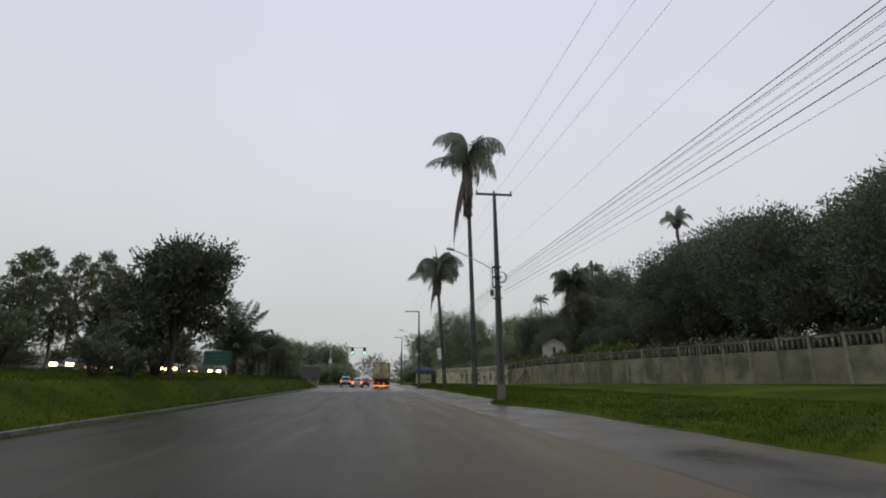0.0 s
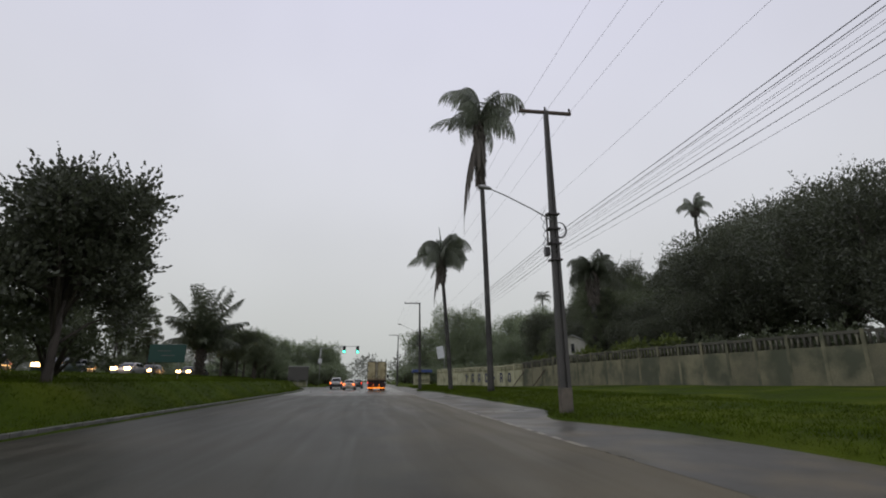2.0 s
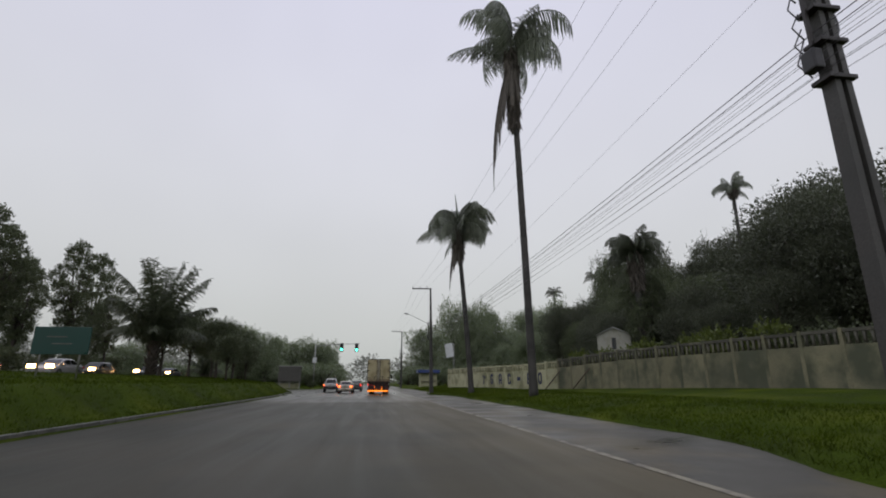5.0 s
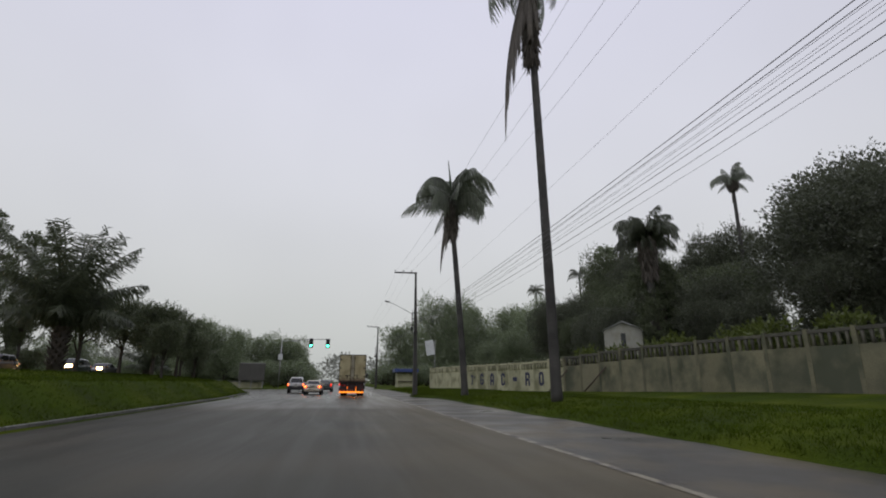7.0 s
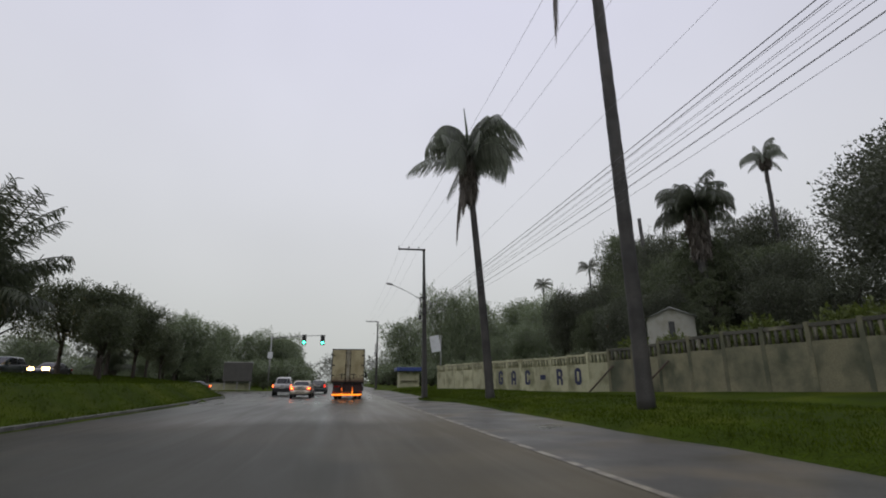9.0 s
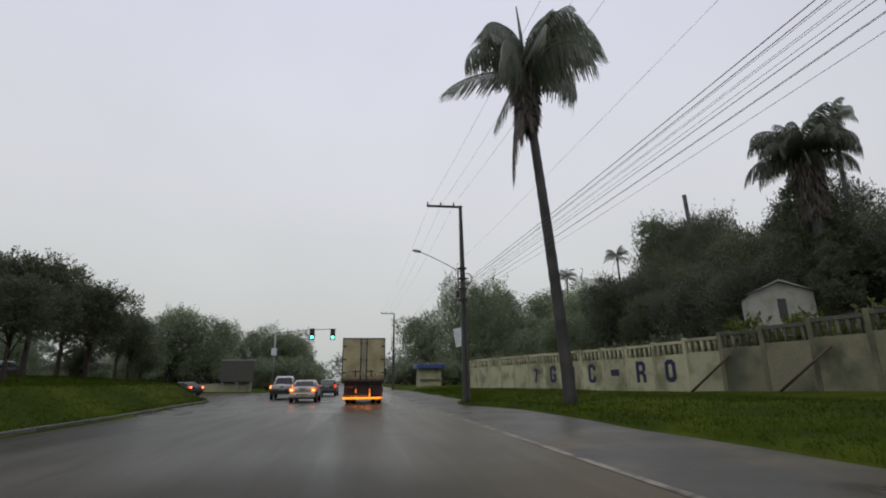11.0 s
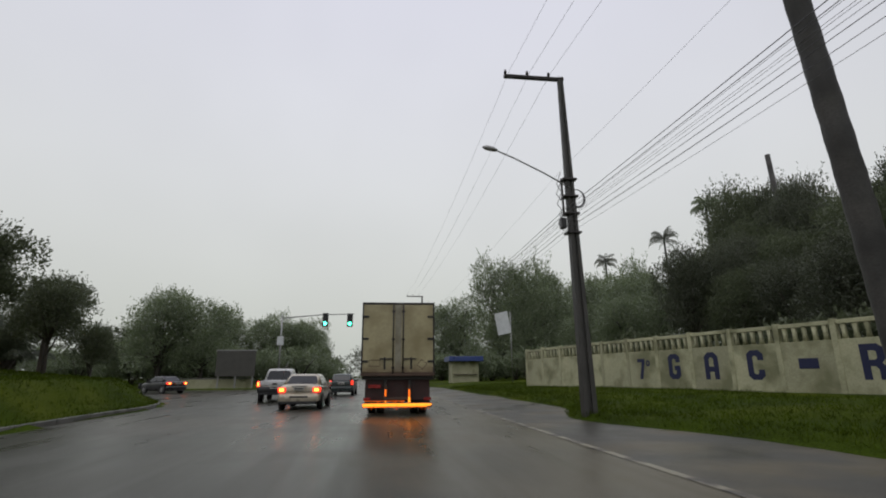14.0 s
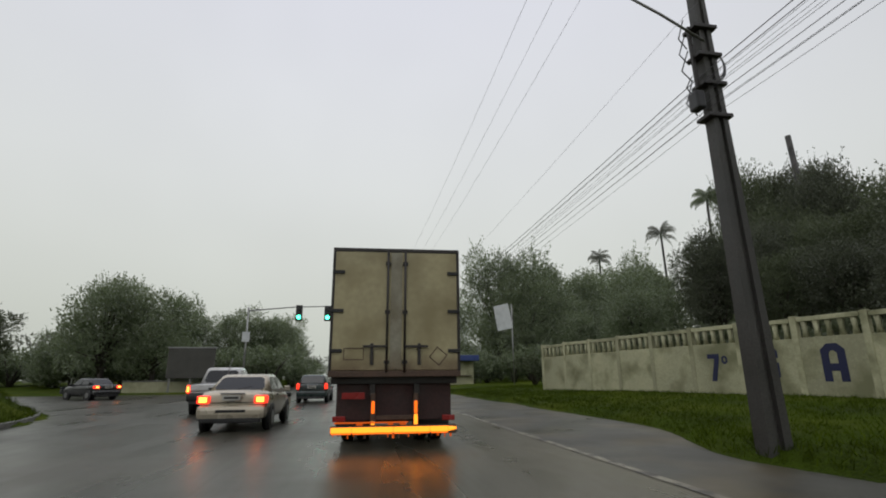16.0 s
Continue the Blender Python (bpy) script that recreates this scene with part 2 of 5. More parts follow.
WHITEWASH = material("whitewashed_plaster", (0.34, 0.34, 0.29), rough=0.7, vary=0.15, coarse=0.9, fine=16, bump=0.2, stain=(0.26, 0.26, 0.2), stain_at=0.56, stain_scale=1.1)
# Mossy old plaster, base also lowered for the dimming through a dirty windscreen.
PLASTER_OLD = material("mossy_plaster", (0.18, 0.17, 0.105), rough=0.75, vary=0.3, coarse=0.7, fine=16, bump=0.3, stain=(0.075, 0.082, 0.05), stain_at=0.52, stain_scale=0.6, piece=0.4)
# Dark plaster with paler patches, for the rails and balusters of older panels.
PLASTER_DARK = material("black_stained_plaster", (0.075, 0.072, 0.055), rough=0.75, vary=0.35, coarse=1.2, fine=16, bump=0.3, stain=(0.2, 0.19, 0.13), stain_at=0.62, stain_scale=1.1, piece=0.5)
BLUE = material("blue_wall_paint", (0.013, 0.017, 0.062), rough=0.55, vary=0.3, coarse=2, fine=20, bump=0.1)
ROOF_BLUE = material("blue_roof_sheet", (0.035, 0.06, 0.2), rough=0.4, vary=0.2)
BOX = material("grimy_cream_panel", (0.37, 0.325, 0.185), rough=0.42, vary=0.16, coarse=0.7, fine=9, bump=0.05, stain=(0.26, 0.22, 0.112), stain_at=0.55, stain_scale=1.0)
mud(BOX, 1.3, 1.75, (0.15, 0.1, 0.055))
DOOR_STRIP = material("grimy_grey_strip", (0.27, 0.255, 0.19), rough=0.45, vary=0.2, coarse=1.5, fine=12, bump=0.05, stain=(0.18, 0.155, 0.1), stain_at=0.55, stain_scale=1.4)
mud(DOOR_STRIP, 1.3, 1.75, (0.15, 0.1, 0.055))
RUBBER = material("black_rubber", (0.018, 0.018, 0.018), rough=0.6, vary=0.3, coarse=3, fine=40)
STEEL = material("dark_steel", (0.04, 0.036, 0.034), rough=0.45, metal=0.4, vary=0.35, coarse=3, fine=30, bump=0.15)
RUST = material("muddy_steel", (0.09, 0.055, 0.038), rough=0.55, metal=0.2, vary=0.4, coarse=3, fine=22, bump=0.3)
UNDERSIDE = material("red_brown_underside", (0.045, 0.018, 0.016), rough=0.6, vary=0.4, coarse=3, fine=22, bump=0.2)
GALV = material("galvanised_steel", (0.3, 0.3, 0.29), rough=0.45, metal=0.7, vary=0.2, coarse=3, fine=25, bump=0.1)
WIRE = material("cable_black", (0.1, 0.1, 0.105), rough=0.6, vary=0.2, bump=0)
GLASS = material("dark_glass", (0.012, 0.014, 0.016), rough=0.07, vary=0.2, bump=0, rough_vary=0.03)
BLACK = material("black_plastic", (0.02, 0.02, 0.021), rough=0.45, vary=0.25, bump=0.1)
ALLOY = material("wheel_alloy", (0.3, 0.3, 0.3), rough=0.4, metal=0.8, vary=0.2)
GOLD = material("beige_metallic_paint", (0.52, 0.46, 0.36), rough=0.3, metal=0.3, vary=0.08, coarse=1, fine=6, bump=0, coat=0.6, stain=(0.34, 0.31, 0.26), stain_at=0.6)
WHITE = material("white_car_paint", (0.6, 0.6, 0.6), rough=0.3, vary=0.08, coarse=1, fine=6, bump=0, coat=0.6, stain=(0.42, 0.41, 0.38), stain_at=0.62)
GREEN_CAR = material("dark_green_paint", (0.018, 0.032, 0.03), rough=0.3, vary=0.12, coarse=1, fine=6, bump=0, coat=0.6)
DARK_CAR = material("black_car_paint", (0.016, 0.016, 0.018), rough=0.3, vary=0.12, coarse=1, fine=6, bump=0, coat=0.6)
SILVER_CAR = material("silver_car_paint", (0.4, 0.4, 0.41), rough=0.32, metal=0.4, vary=0.1, coarse=1, fine=6, bump=0, coat=0.5)
PLATE = material("number_plate", (0.45, 0.44, 0.4), rough=0.5, vary=0.1)
SIGN_GREEN = material("road_sign_green", (0.006, 0.045, 0.034), rough=0.4, vary=0.12)
SIGN_WHITE = material("white_sign_sheet", (0.55, 0.57, 0.57), rough=0.5, vary=0.12, stain=(0.42, 0.44, 0.44), stain_at=0.6)
HOARD = material("dark_hoarding", (0.06, 0.058, 0.05), rough=0.5, vary=0.3)
WOOD = material("weathered_timber", (0.07, 0.05, 0.036), rough=0.7, vary=0.4, coarse=2, fine=25, bump=0.4)
RED_ON = lamp_material("red_lamp_lit", (1.0, 0.045, 0.02), 1.5)
BRAKE_ON = lamp_material("brake_lamp_lit", (1.0, 0.26, 0.04), 5.0)
# Emission that gives the rear bar, its tape and tabs their orange glow.
AMBER_GLOW = lamp_material("amber_bar_lit", (1.0, 0.29, 0.02), 1.9)
AMBER_GLOW_LOW = lamp_material("amber_bar_half_lit", (1.0, 0.17, 0.01), 1.1)
AMBER_GLOW_DIM = lamp_material("amber_tab_lit", (1.0, 0.15, 0.01), 0.3)
HEAD_ON = lamp_material("headlamp_lit", (1.0, 0.56, 0.2), 20.0)
GREEN_ON = lamp_material("green_signal_lit", (0.08, 1.0, 0.6), 7.0)
SHEET = material("pale_roof_sheet", (0.36, 0.37, 0.36), rough=0.6, vary=0.2, stain=(0.22, 0.23, 0.21), stain_at=0.55)
RED_LENS = material("red_lens", (0.25, 0.012, 0.01), rough=0.25, vary=0.2, bump=0)


# ---- building helpers ----
def part(name, bm, m, parent, label=""):
    me = bpy.data.meshes.new(name)
    bm.to_mesh(me)
    bm.free()
    me.materials.append(m)
    ob = new(name, me)
    ob.parent = parent
    return tagged(ob, label)


def again(ob, parent, m=None, name=None):
    """One more piece on the mesh of ob."""
    o = new(name or ob.name.split(".")[0], ob.data)
    o.parent = parent
    if m is not None:
        o.matrix_basis = m
    return o


def thing(name, label, category, m=None, group="", kind=""):
    ob = new(name)
    ob.empty_display_size = 0.2
    if m is not None:
        ob.matrix_basis = m
    return tagged(ob, label, category, group, kind)


def box(bm, x0, y0, z0, x1, y1, z1, bevel=0.0, m=None):
    r = bmesh.ops.create_cube(bm, size=1.0)
    t = Matrix.Translation(((x0 + x1) / 2, (y0 + y1) / 2, (z0 + z1) / 2)) @ Matrix.Diagonal((x1 - x0, y1 - y0, z1 - z0, 1))
    bmesh.ops.transform(bm, matrix=(m @ t) if m else t, verts=r["verts"])
    if bevel:
        edges = list({e for v in r["verts"] for e in v.link_edges})
        bmesh.ops.bevel(bm, geom=edges, offset=bevel, segments=2, affect="EDGES", profile=0.6)
    return bm


def solid(x0, y0, z0, x1, y1, z1, bevel=0.0, m=None):
    return box(bmesh.new(), x0, y0, z0, x1, y1, z1, bevel, m)


def tube(bm, points, radii, seg=8, squash=1.0):
    """A closed tube along points."""
    points = [Vector(p) for p in points]
    if not hasattr(radii, "__len__"):
        radii = [radii] * len(points)
    rings = []
    for i, (p, r) in enumerate(zip(points, radii)):
        d = (points[min(i + 1, len(points) - 1)] - points[max(i - 1, 0)]).normalized()
        side = d.cross(Vector((0, 0, 1)))
        side = side.normalized() if side.length > 1e-3 else Vector((1, 0, 0))
        up = side.cross(d)
        rings.append([bm.verts.new(p + r * (math.cos(a) * side + squash * math.sin(a) * up)) for a in [2 * math.pi * k / seg for k in range(seg)]])
    for a, b in zip(rings, rings[1:]):
        for k in range(seg):
            bm.faces.new((a[k], a[(k + 1) % seg], b[(k + 1) % seg], b[k])).smooth = True
    bm.faces.new(rings[0][::-1])
    bm.faces.new(rings[-1])
    return bm


def piped(points, radii, seg=8):
    return tube(bmesh.new(), points, radii, seg)


def loft(sections, closed=True):
    """A skin over sections, each a list of as many points."""
    bm = bmesh.new()
    rings = [[bm.verts.new(p) for p in s] for s in sections]
    n = len(rings[0])
    for a, b in zip(rings, rings[1:]):
        for k in range(n):
            bm.faces.new((a[k], a[(k + 1) % n], b[(k + 1) % n], b[k])).smooth = True
    if closed:
        bm.faces.new(rings[0][::-1])
        bm.faces.new(rings[-1])
    bmesh.ops.recalc_face_normals(bm, faces=bm.faces)
    return bm


def quads(name, corners, m, parent, label="", kind=""):
    """One mesh of loose faces from an array of faces x corners x 3."""
    c = np.ascontiguousarray(corners, dtype=np.float32)
    n, k = c.shape[:2]
    me = bpy.data.meshes.new(name)
    me.vertices.add(k * n)
    me.vertices.foreach_set("co", c.ravel())
    me.loops.add(k * n)
    me.loops.foreach_set("vertex_index", np.arange(k * n, dtype=np.int32))
    me.polygons.add(n)
    me.polygons.foreach_set("loop_start", np.arange(0, k * n, k, dtype=np.int32))
    me.update(calc_edges=True)
    me.validate()
    me.materials.append(m)
    ob = new(name, me)
    ob.parent = parent
    return tagged(ob, label, kind=kind)


def smooth(a, b, v):
    v = min(1.0, max(0.0, (v - a) / (b - a)))
    return v * v * (3 - 2 * v)


# ---- the lie of the land ----
def verge(y):
    """The ragged grass edge beside the shoulder, which comes out round the pole feet."""
    tongues = sum(math.exp(-((y - p) / 3.4) ** 2) for p in (-23.0, 27.45, 76.3, 126.0))
    return 8.15 - 1.75 * tongues + 0.3 * noise.noise((0.0, y * 0.22, 3.0)) + 0.12 * noise.noise((4.0, y * 0.8, 1.0))



def kerb_left(y):
    return -8.05 - 0.7 * smooth(68, 82, y) - 9.0 * max(0.0, (y - 83.0) / 16.0) ** 2


def height(x, y):
    """Height of the ground at a place."""
    if x > 5.5:
        z = -0.1 + 0.3 * smooth(-0.3, 0.5, x - verge(y)) + 0.34 * smooth(7.5, 14, x) + 0.4 * smooth(17, 25, x) + 3.0 * smooth(24, 70, x) + 0.05 * noise.noise((x * 0.3, y * 0.3, 2))
        return z
    left = kerb_left(y) if y < 101 else -1000
    if y < 101 and x < left:
        d = left - x
        bank = 0.12 + 1.12 * smooth(0.1, 2.4, d) + 0.5 * smooth(2, 9, d) + 0.04 * noise.noise((x * 0.3, y * 0.3, 5))
        far = 1.55
        z = bank + (far - bank) * smooth(9, 11.5, d)
        return z * (1 - smooth(93, 101, y)) - 0.1 * smooth(96, 101, y)
    if y > 118 and x < -8.9:
        return 0.12 * smooth(118, 118.5, y) + 0.8 * smooth(120, 150, y) - 0.1 * (1 - smooth(118, 118.4, y))
    return -0.1


def sheet(name, xs, ys, z, m, label, category):
    bm = bmesh.new()
    grid = [[bm.verts.new((x, y, z(x, y))) for x in xs] for y in ys]
    for r, s in zip(grid, grid[1:]):
        for k in range(len(xs) - 1):
            bm.faces.new((r[k], r[k + 1], s[k + 1], s[k])).smooth = True
    ob = part(name, bm, m, None)
    return tagged(ob, label, category, kind="structure")


def steps(a, b, s):
    return list(np.linspace(a, b, max(2, round((b - a) / s) + 1)))


xs = [-2500, -900, -300, -120, -80] + steps(-60, -20, 2.5) + steps(-19.5, -6.4, 0.35) + [-2, 2] + steps(5.6, 9.8, 0.2) + steps(10.4, 24, 0.7) + steps(25, 80, 3) + [120, 300, 900, 2500]
ys = [-2500, -700, -200, -90] + steps(-60, -6, 2) + steps(-5, 84, 0.75) + steps(85, 121, 0.75) + steps(123, 190, 3) + [220, 300, 600, 1200, 2500]
sheet("ground", xs, ys, height, GRASS, "wet green grass verges and rising banks beside the road", "grass")

# main carriageway, with the mouth of the side road on the left
bm = bmesh.new()
rows = []
for y in steps(-120, 84, 6) + steps(85, 101, 1) + [101.01, 106, 112, 117.9, 118.0] + steps(122, 420, 12):
    x0 = kerb_left(y) + 0.0 if y <= 101 else (-120.0 if y < 118 else -8.9)
    rows.append([bm.verts.new((x0 + (9.6 - x0) * k / 8, y, 0.0)) for k in range(9)])
for a, b in zip(rows, rows[1:]):
    for k in range(8):
        bm.faces.new((a[k], a[k + 1], b[k + 1], b[k]))
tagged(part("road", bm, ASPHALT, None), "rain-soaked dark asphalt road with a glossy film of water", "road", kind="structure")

sheet("shoulder", [4.4, 5.2, 6.0, 7.2, 8.4, 9.5], steps(-60, 200, 4), lambda x, y: 0.004, SHOULDER, "grey worn shoulder under a film of rainwater", "road shoulder")
sheet("edge_line", [4.27, 4.43], steps(20, 150, 2), lambda x, y: 0.008, PAINT_LINE, "worn pale edge line on the wet road", "road marking")
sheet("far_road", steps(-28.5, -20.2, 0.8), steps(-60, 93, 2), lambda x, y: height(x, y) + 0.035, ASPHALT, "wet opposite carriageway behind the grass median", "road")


# ---- trees ----
def unit(n, rng):
    v = rng.normal(size=(n, 3))
    return v / np.linalg.norm(v, axis=1, keepdims=True)


def leaves(points, lean, size, rng, slim=0.34, near=False):
    """Corner arrays of leaf blades round points; lean is each blade's way. Blades seen near have four corners, the others three."""
    n = len(points)
    d = lean + 0.75 * unit(n, rng)
    d /= np.linalg.norm(d, axis=1, keepdims=True)
    s = np.cross(d, unit(n, rng))
    s /= np.linalg.norm(s, axis=1, keepdims=True) + 1e-9
    k = (size * rng.uniform(0.6, 1.5, n))[:, None]
    if not near:
        return np.stack([points - d * k * 0.5 - s * k * slim, points - d * k * 0.3 + s * k * slim, points + d * k * 0.6], 1)
    return np.stack([points - d * k * 0.5, points + s * k * slim, points + d * k * 0.6, points - s * k * slim], 1)


def crown_leaves(blobs, count, size, rng, twigs=0.45, up=0.35, spray=1.0, near=False):
    """Leaf blades filling clumps, a share of them along twigs that stand out of the clumps."""
    blobs = np.array(blobs)
    w = blobs[:, 3] ** 2
    per = 16
    s = int(count * twigs / per)
    n = count - s * per
    pick = rng.choice(len(blobs), n, p=w / w.sum())
    d = unit(n, rng)
    r = 0.35 + 0.65 * np.sqrt(rng.random(n))
    r *= 1 + 0.2 * np.sin(5 * d[:, 0] + pick) * np.sin(4 * d[:, 1] + 2 * pick) + 0.1 * np.sin(9 * d[:, 2] + pick)
    p = blobs[pick, :3] + d * (blobs[pick, 3] * r)[:, None] * [1, 1, 0.85]
    out = [leaves(p, d + [0, 0, up], size, rng, near=near)]
    if s:
        pick = rng.choice(len(blobs), s, p=w / w.sum())
        d = unit(s, rng)
        d[:, 2] = np.where(d[:, 2] < -0.2, -d[:, 2], d[:, 2])
        way = d * [1, 1, 0.7] + [0, 0, up] + 0.3 * rng.normal(size=(s, 3))
        way /= np.linalg.norm(way, axis=1, keepdims=True)
        rad = blobs[pick, 3][:, None]
        start = blobs[pick, :3] + d * rad * rng.uniform(0.45, 0.8, (s, 1)) * [1, 1, 0.85]
        long = rad * rng.uniform(0.2, 0.75, (s, 1)) * spray
        t = np.linspace(0, 1, per)[None, :, None]
        q = start[:, None] + way[:, None] * (long[:, None] * t) + rng.normal(size=(s, per, 3)) * (long[:, None] * (0.055 if near else 0.16) * (1.1 - 0.8 * t))
        out.append(leaves(q.reshape(-1, 3), np.repeat(way, per, 0), size * 0.9, rng, near=near))
    return np.concatenate(out)


def tree(name, label, seed, tall, spread, trunk_to, count, leaf, m, clumps=14, twigs=0.45, narrow=1.0, thick=None, upright=False, spray=1.0):
    """A tree with a tapered trunk, limbs, and a crown of leaf blades; its foot at the origin."""
    rng = np.random.default_rng(seed)
    ob = thing(name, label, "tree")
    thick = thick or 0.035 * tall
    mid = trunk_to + (tall - trunk_to) * 0.45
    bm = piped([(0, 0, -0.3), (0.02, 0, 0.2), (0.06 * rng.normal(), 0.06 * rng.normal(), trunk_to), (0.1, 0.05, mid)],
               [thick * 1.35, thick, thick * 0.75, thick * 0.3], 9)
    blobs = []
    for k in range(clumps):
        a = 2 * math.pi * (k * 0.618 + 0.1 * rng.random())
        f = (k + 0.5) / clumps
        if upright:
            z = trunk_to + (tall - trunk_to) * (0.12 + 0.76 * f)
            reach = spread * math.sin(math.pi * (0.12 + 0.8 * (1 - f) ** 0.8)) * rng.uniform(0.4, 0.75)
        else:
            z = trunk_to + (tall - trunk_to) * (0.2 + 0.62 * rng.random())
            reach = spread * rng.uniform(0.25, 0.72) * (1.1 - 0.45 * (z - trunk_to) / (tall - trunk_to))
        r = spread * rng.uniform(0.26, 0.46) * narrow
        c = (math.cos(a) * reach, math.sin(a) * reach, z)
        blobs.append((*c, r))
        s = trunk_to * 0.75 + (mid - trunk_to * 0.75) * rng.random()
        tube(bm, [(0, 0, s), (c[0] * 0.45, c[1] * 0.45, s + (z - s) * 0.6), c], [thick * 0.42, thick * 0.25, thick * 0.08], 5)
    blobs.append((0, 0, tall - spread * 0.4 * narrow, spread * 0.4 * narrow))
    part("trunk", bm, BARK, ob)
    quads("crown", crown_leaves(blobs, count, leaf, rng, twigs, 0.8 if upright else 0.4, spray, spray > 1), m, ob)
    return ob


def shrub(label, seed, tall, spread, count, leaf, m):
    rng = np.random.default_rng(seed)
    ob = thing("shrub", label, "shrub")
    blobs = [(rng.uniform(-1, 1) * spread * 0.55, rng.uniform(-1, 1) * spread * 0.55, tall * rng.uniform(0.25, 0.65), spread * rng.uniform(0.3, 0.45)) for _ in range(7)]
    bm = bmesh.new()
    for b in blobs:
        tube(bm, [(0, 0, -0.15), (b[0] * 0.5, b[1] * 0.5, b[2] * 0.6), b[:3]], [0.06, 0.04, 0.015], 5)
    part("trunk", bm, BARK, ob)
    quads("foliage", crown_leaves(blobs, count, leaf, rng, 0.4, 0.5), m, ob)
    return ob


def stand(ob, x, y, scale=1.0, turn=0.0, tallness=1.0, first=False):
    """Sets a tree, or a copy of it, on the ground."""
    m = Matrix.Translation((x, y, height(x, y))) @ pose(0, 0, 0, 0, 0, turn) @ Matrix.Diagonal((scale, scale, scale * tallness, 1))
    if first:
        ob.matrix_basis = m
        return ob
    ob.scale = (1, 1, 1)
    return copy_thing(ob, m)


# ---- palms ----
def frond_mesh(name, length, droop, leaflet, rng, m, pairs=58, rise=0.75, hang=0.8, wide=0.036):
    """An arching frond from the origin along +x: its midrib and hanging leaflets in one piece."""
    ts = np.linspace(0, 1, 14)
    a0 = rise
    pts, ang, p = [], a0, np.zeros(3)
    for k, t in enumerate(ts):
        pts.append(p.copy())
        ang = a0 - droop * t ** 1.3
        p = p + np.array([math.cos(ang), 0, math.sin(ang)]) * length / 13
    pts = np.array(pts)
    out = []
    for k in range(pairs):
        t = 0.12 + 0.88 * (k + 0.5) / pairs
        c = np.array([np.interp(t, ts, pts[:, j]) for j in range(3)])
        q = np.array([np.interp(min(1, t + 0.05), ts, pts[:, j]) for j in range(3)])
        d = (q - c) / (np.linalg.norm(q - c) + 1e-9)
        ln = leaflet * (0.45 + 0.75 * math.sin(math.pi * min(1, 0.1 + t * 0.9))) * rng.uniform(0.8, 1.15)
        for s in (-1, 1):
            side = np.array([0, s, 0])
            w = side * 0.75 + d * 0.55 + np.array([0, 0, -hang + 0.3 * rng.normal()]) + d * 0.3 * rng.normal()
            w /= np.linalg.norm(w)
            tip_dir = w + np.array([0, 0, -0.7 * hang])
            tip_dir /= np.linalg.norm(tip_dir)
            mid = c + w * ln * 0.5
            tip = mid + tip_dir * ln * 0.5
            half = d * leaflet * wide
            out.append([c - half * 0.6, c + half * 0.6, mid + half, mid - half])
            out.append([mid - half, mid + half, tip + half * 0.25, tip - half * 0.25])
    c = np.array(out)
    wdt = np.linspace(0.05, 0.012, 14) * length / 3.5
    for k in range(13):
        for n in (np.array([0, 1, 0]), np.array([0, 0, 1])):
            c = np.concatenate([c, [[pts[k] - n * wdt[k], pts[k] + n * wdt[k], pts[k + 1] + n * wdt[k + 1], pts[k + 1] - n * wdt[k + 1]]]])
    ob = quads(name, c, m, None)
    me = ob.data
    bpy.data.objects.remove(ob)
    return me


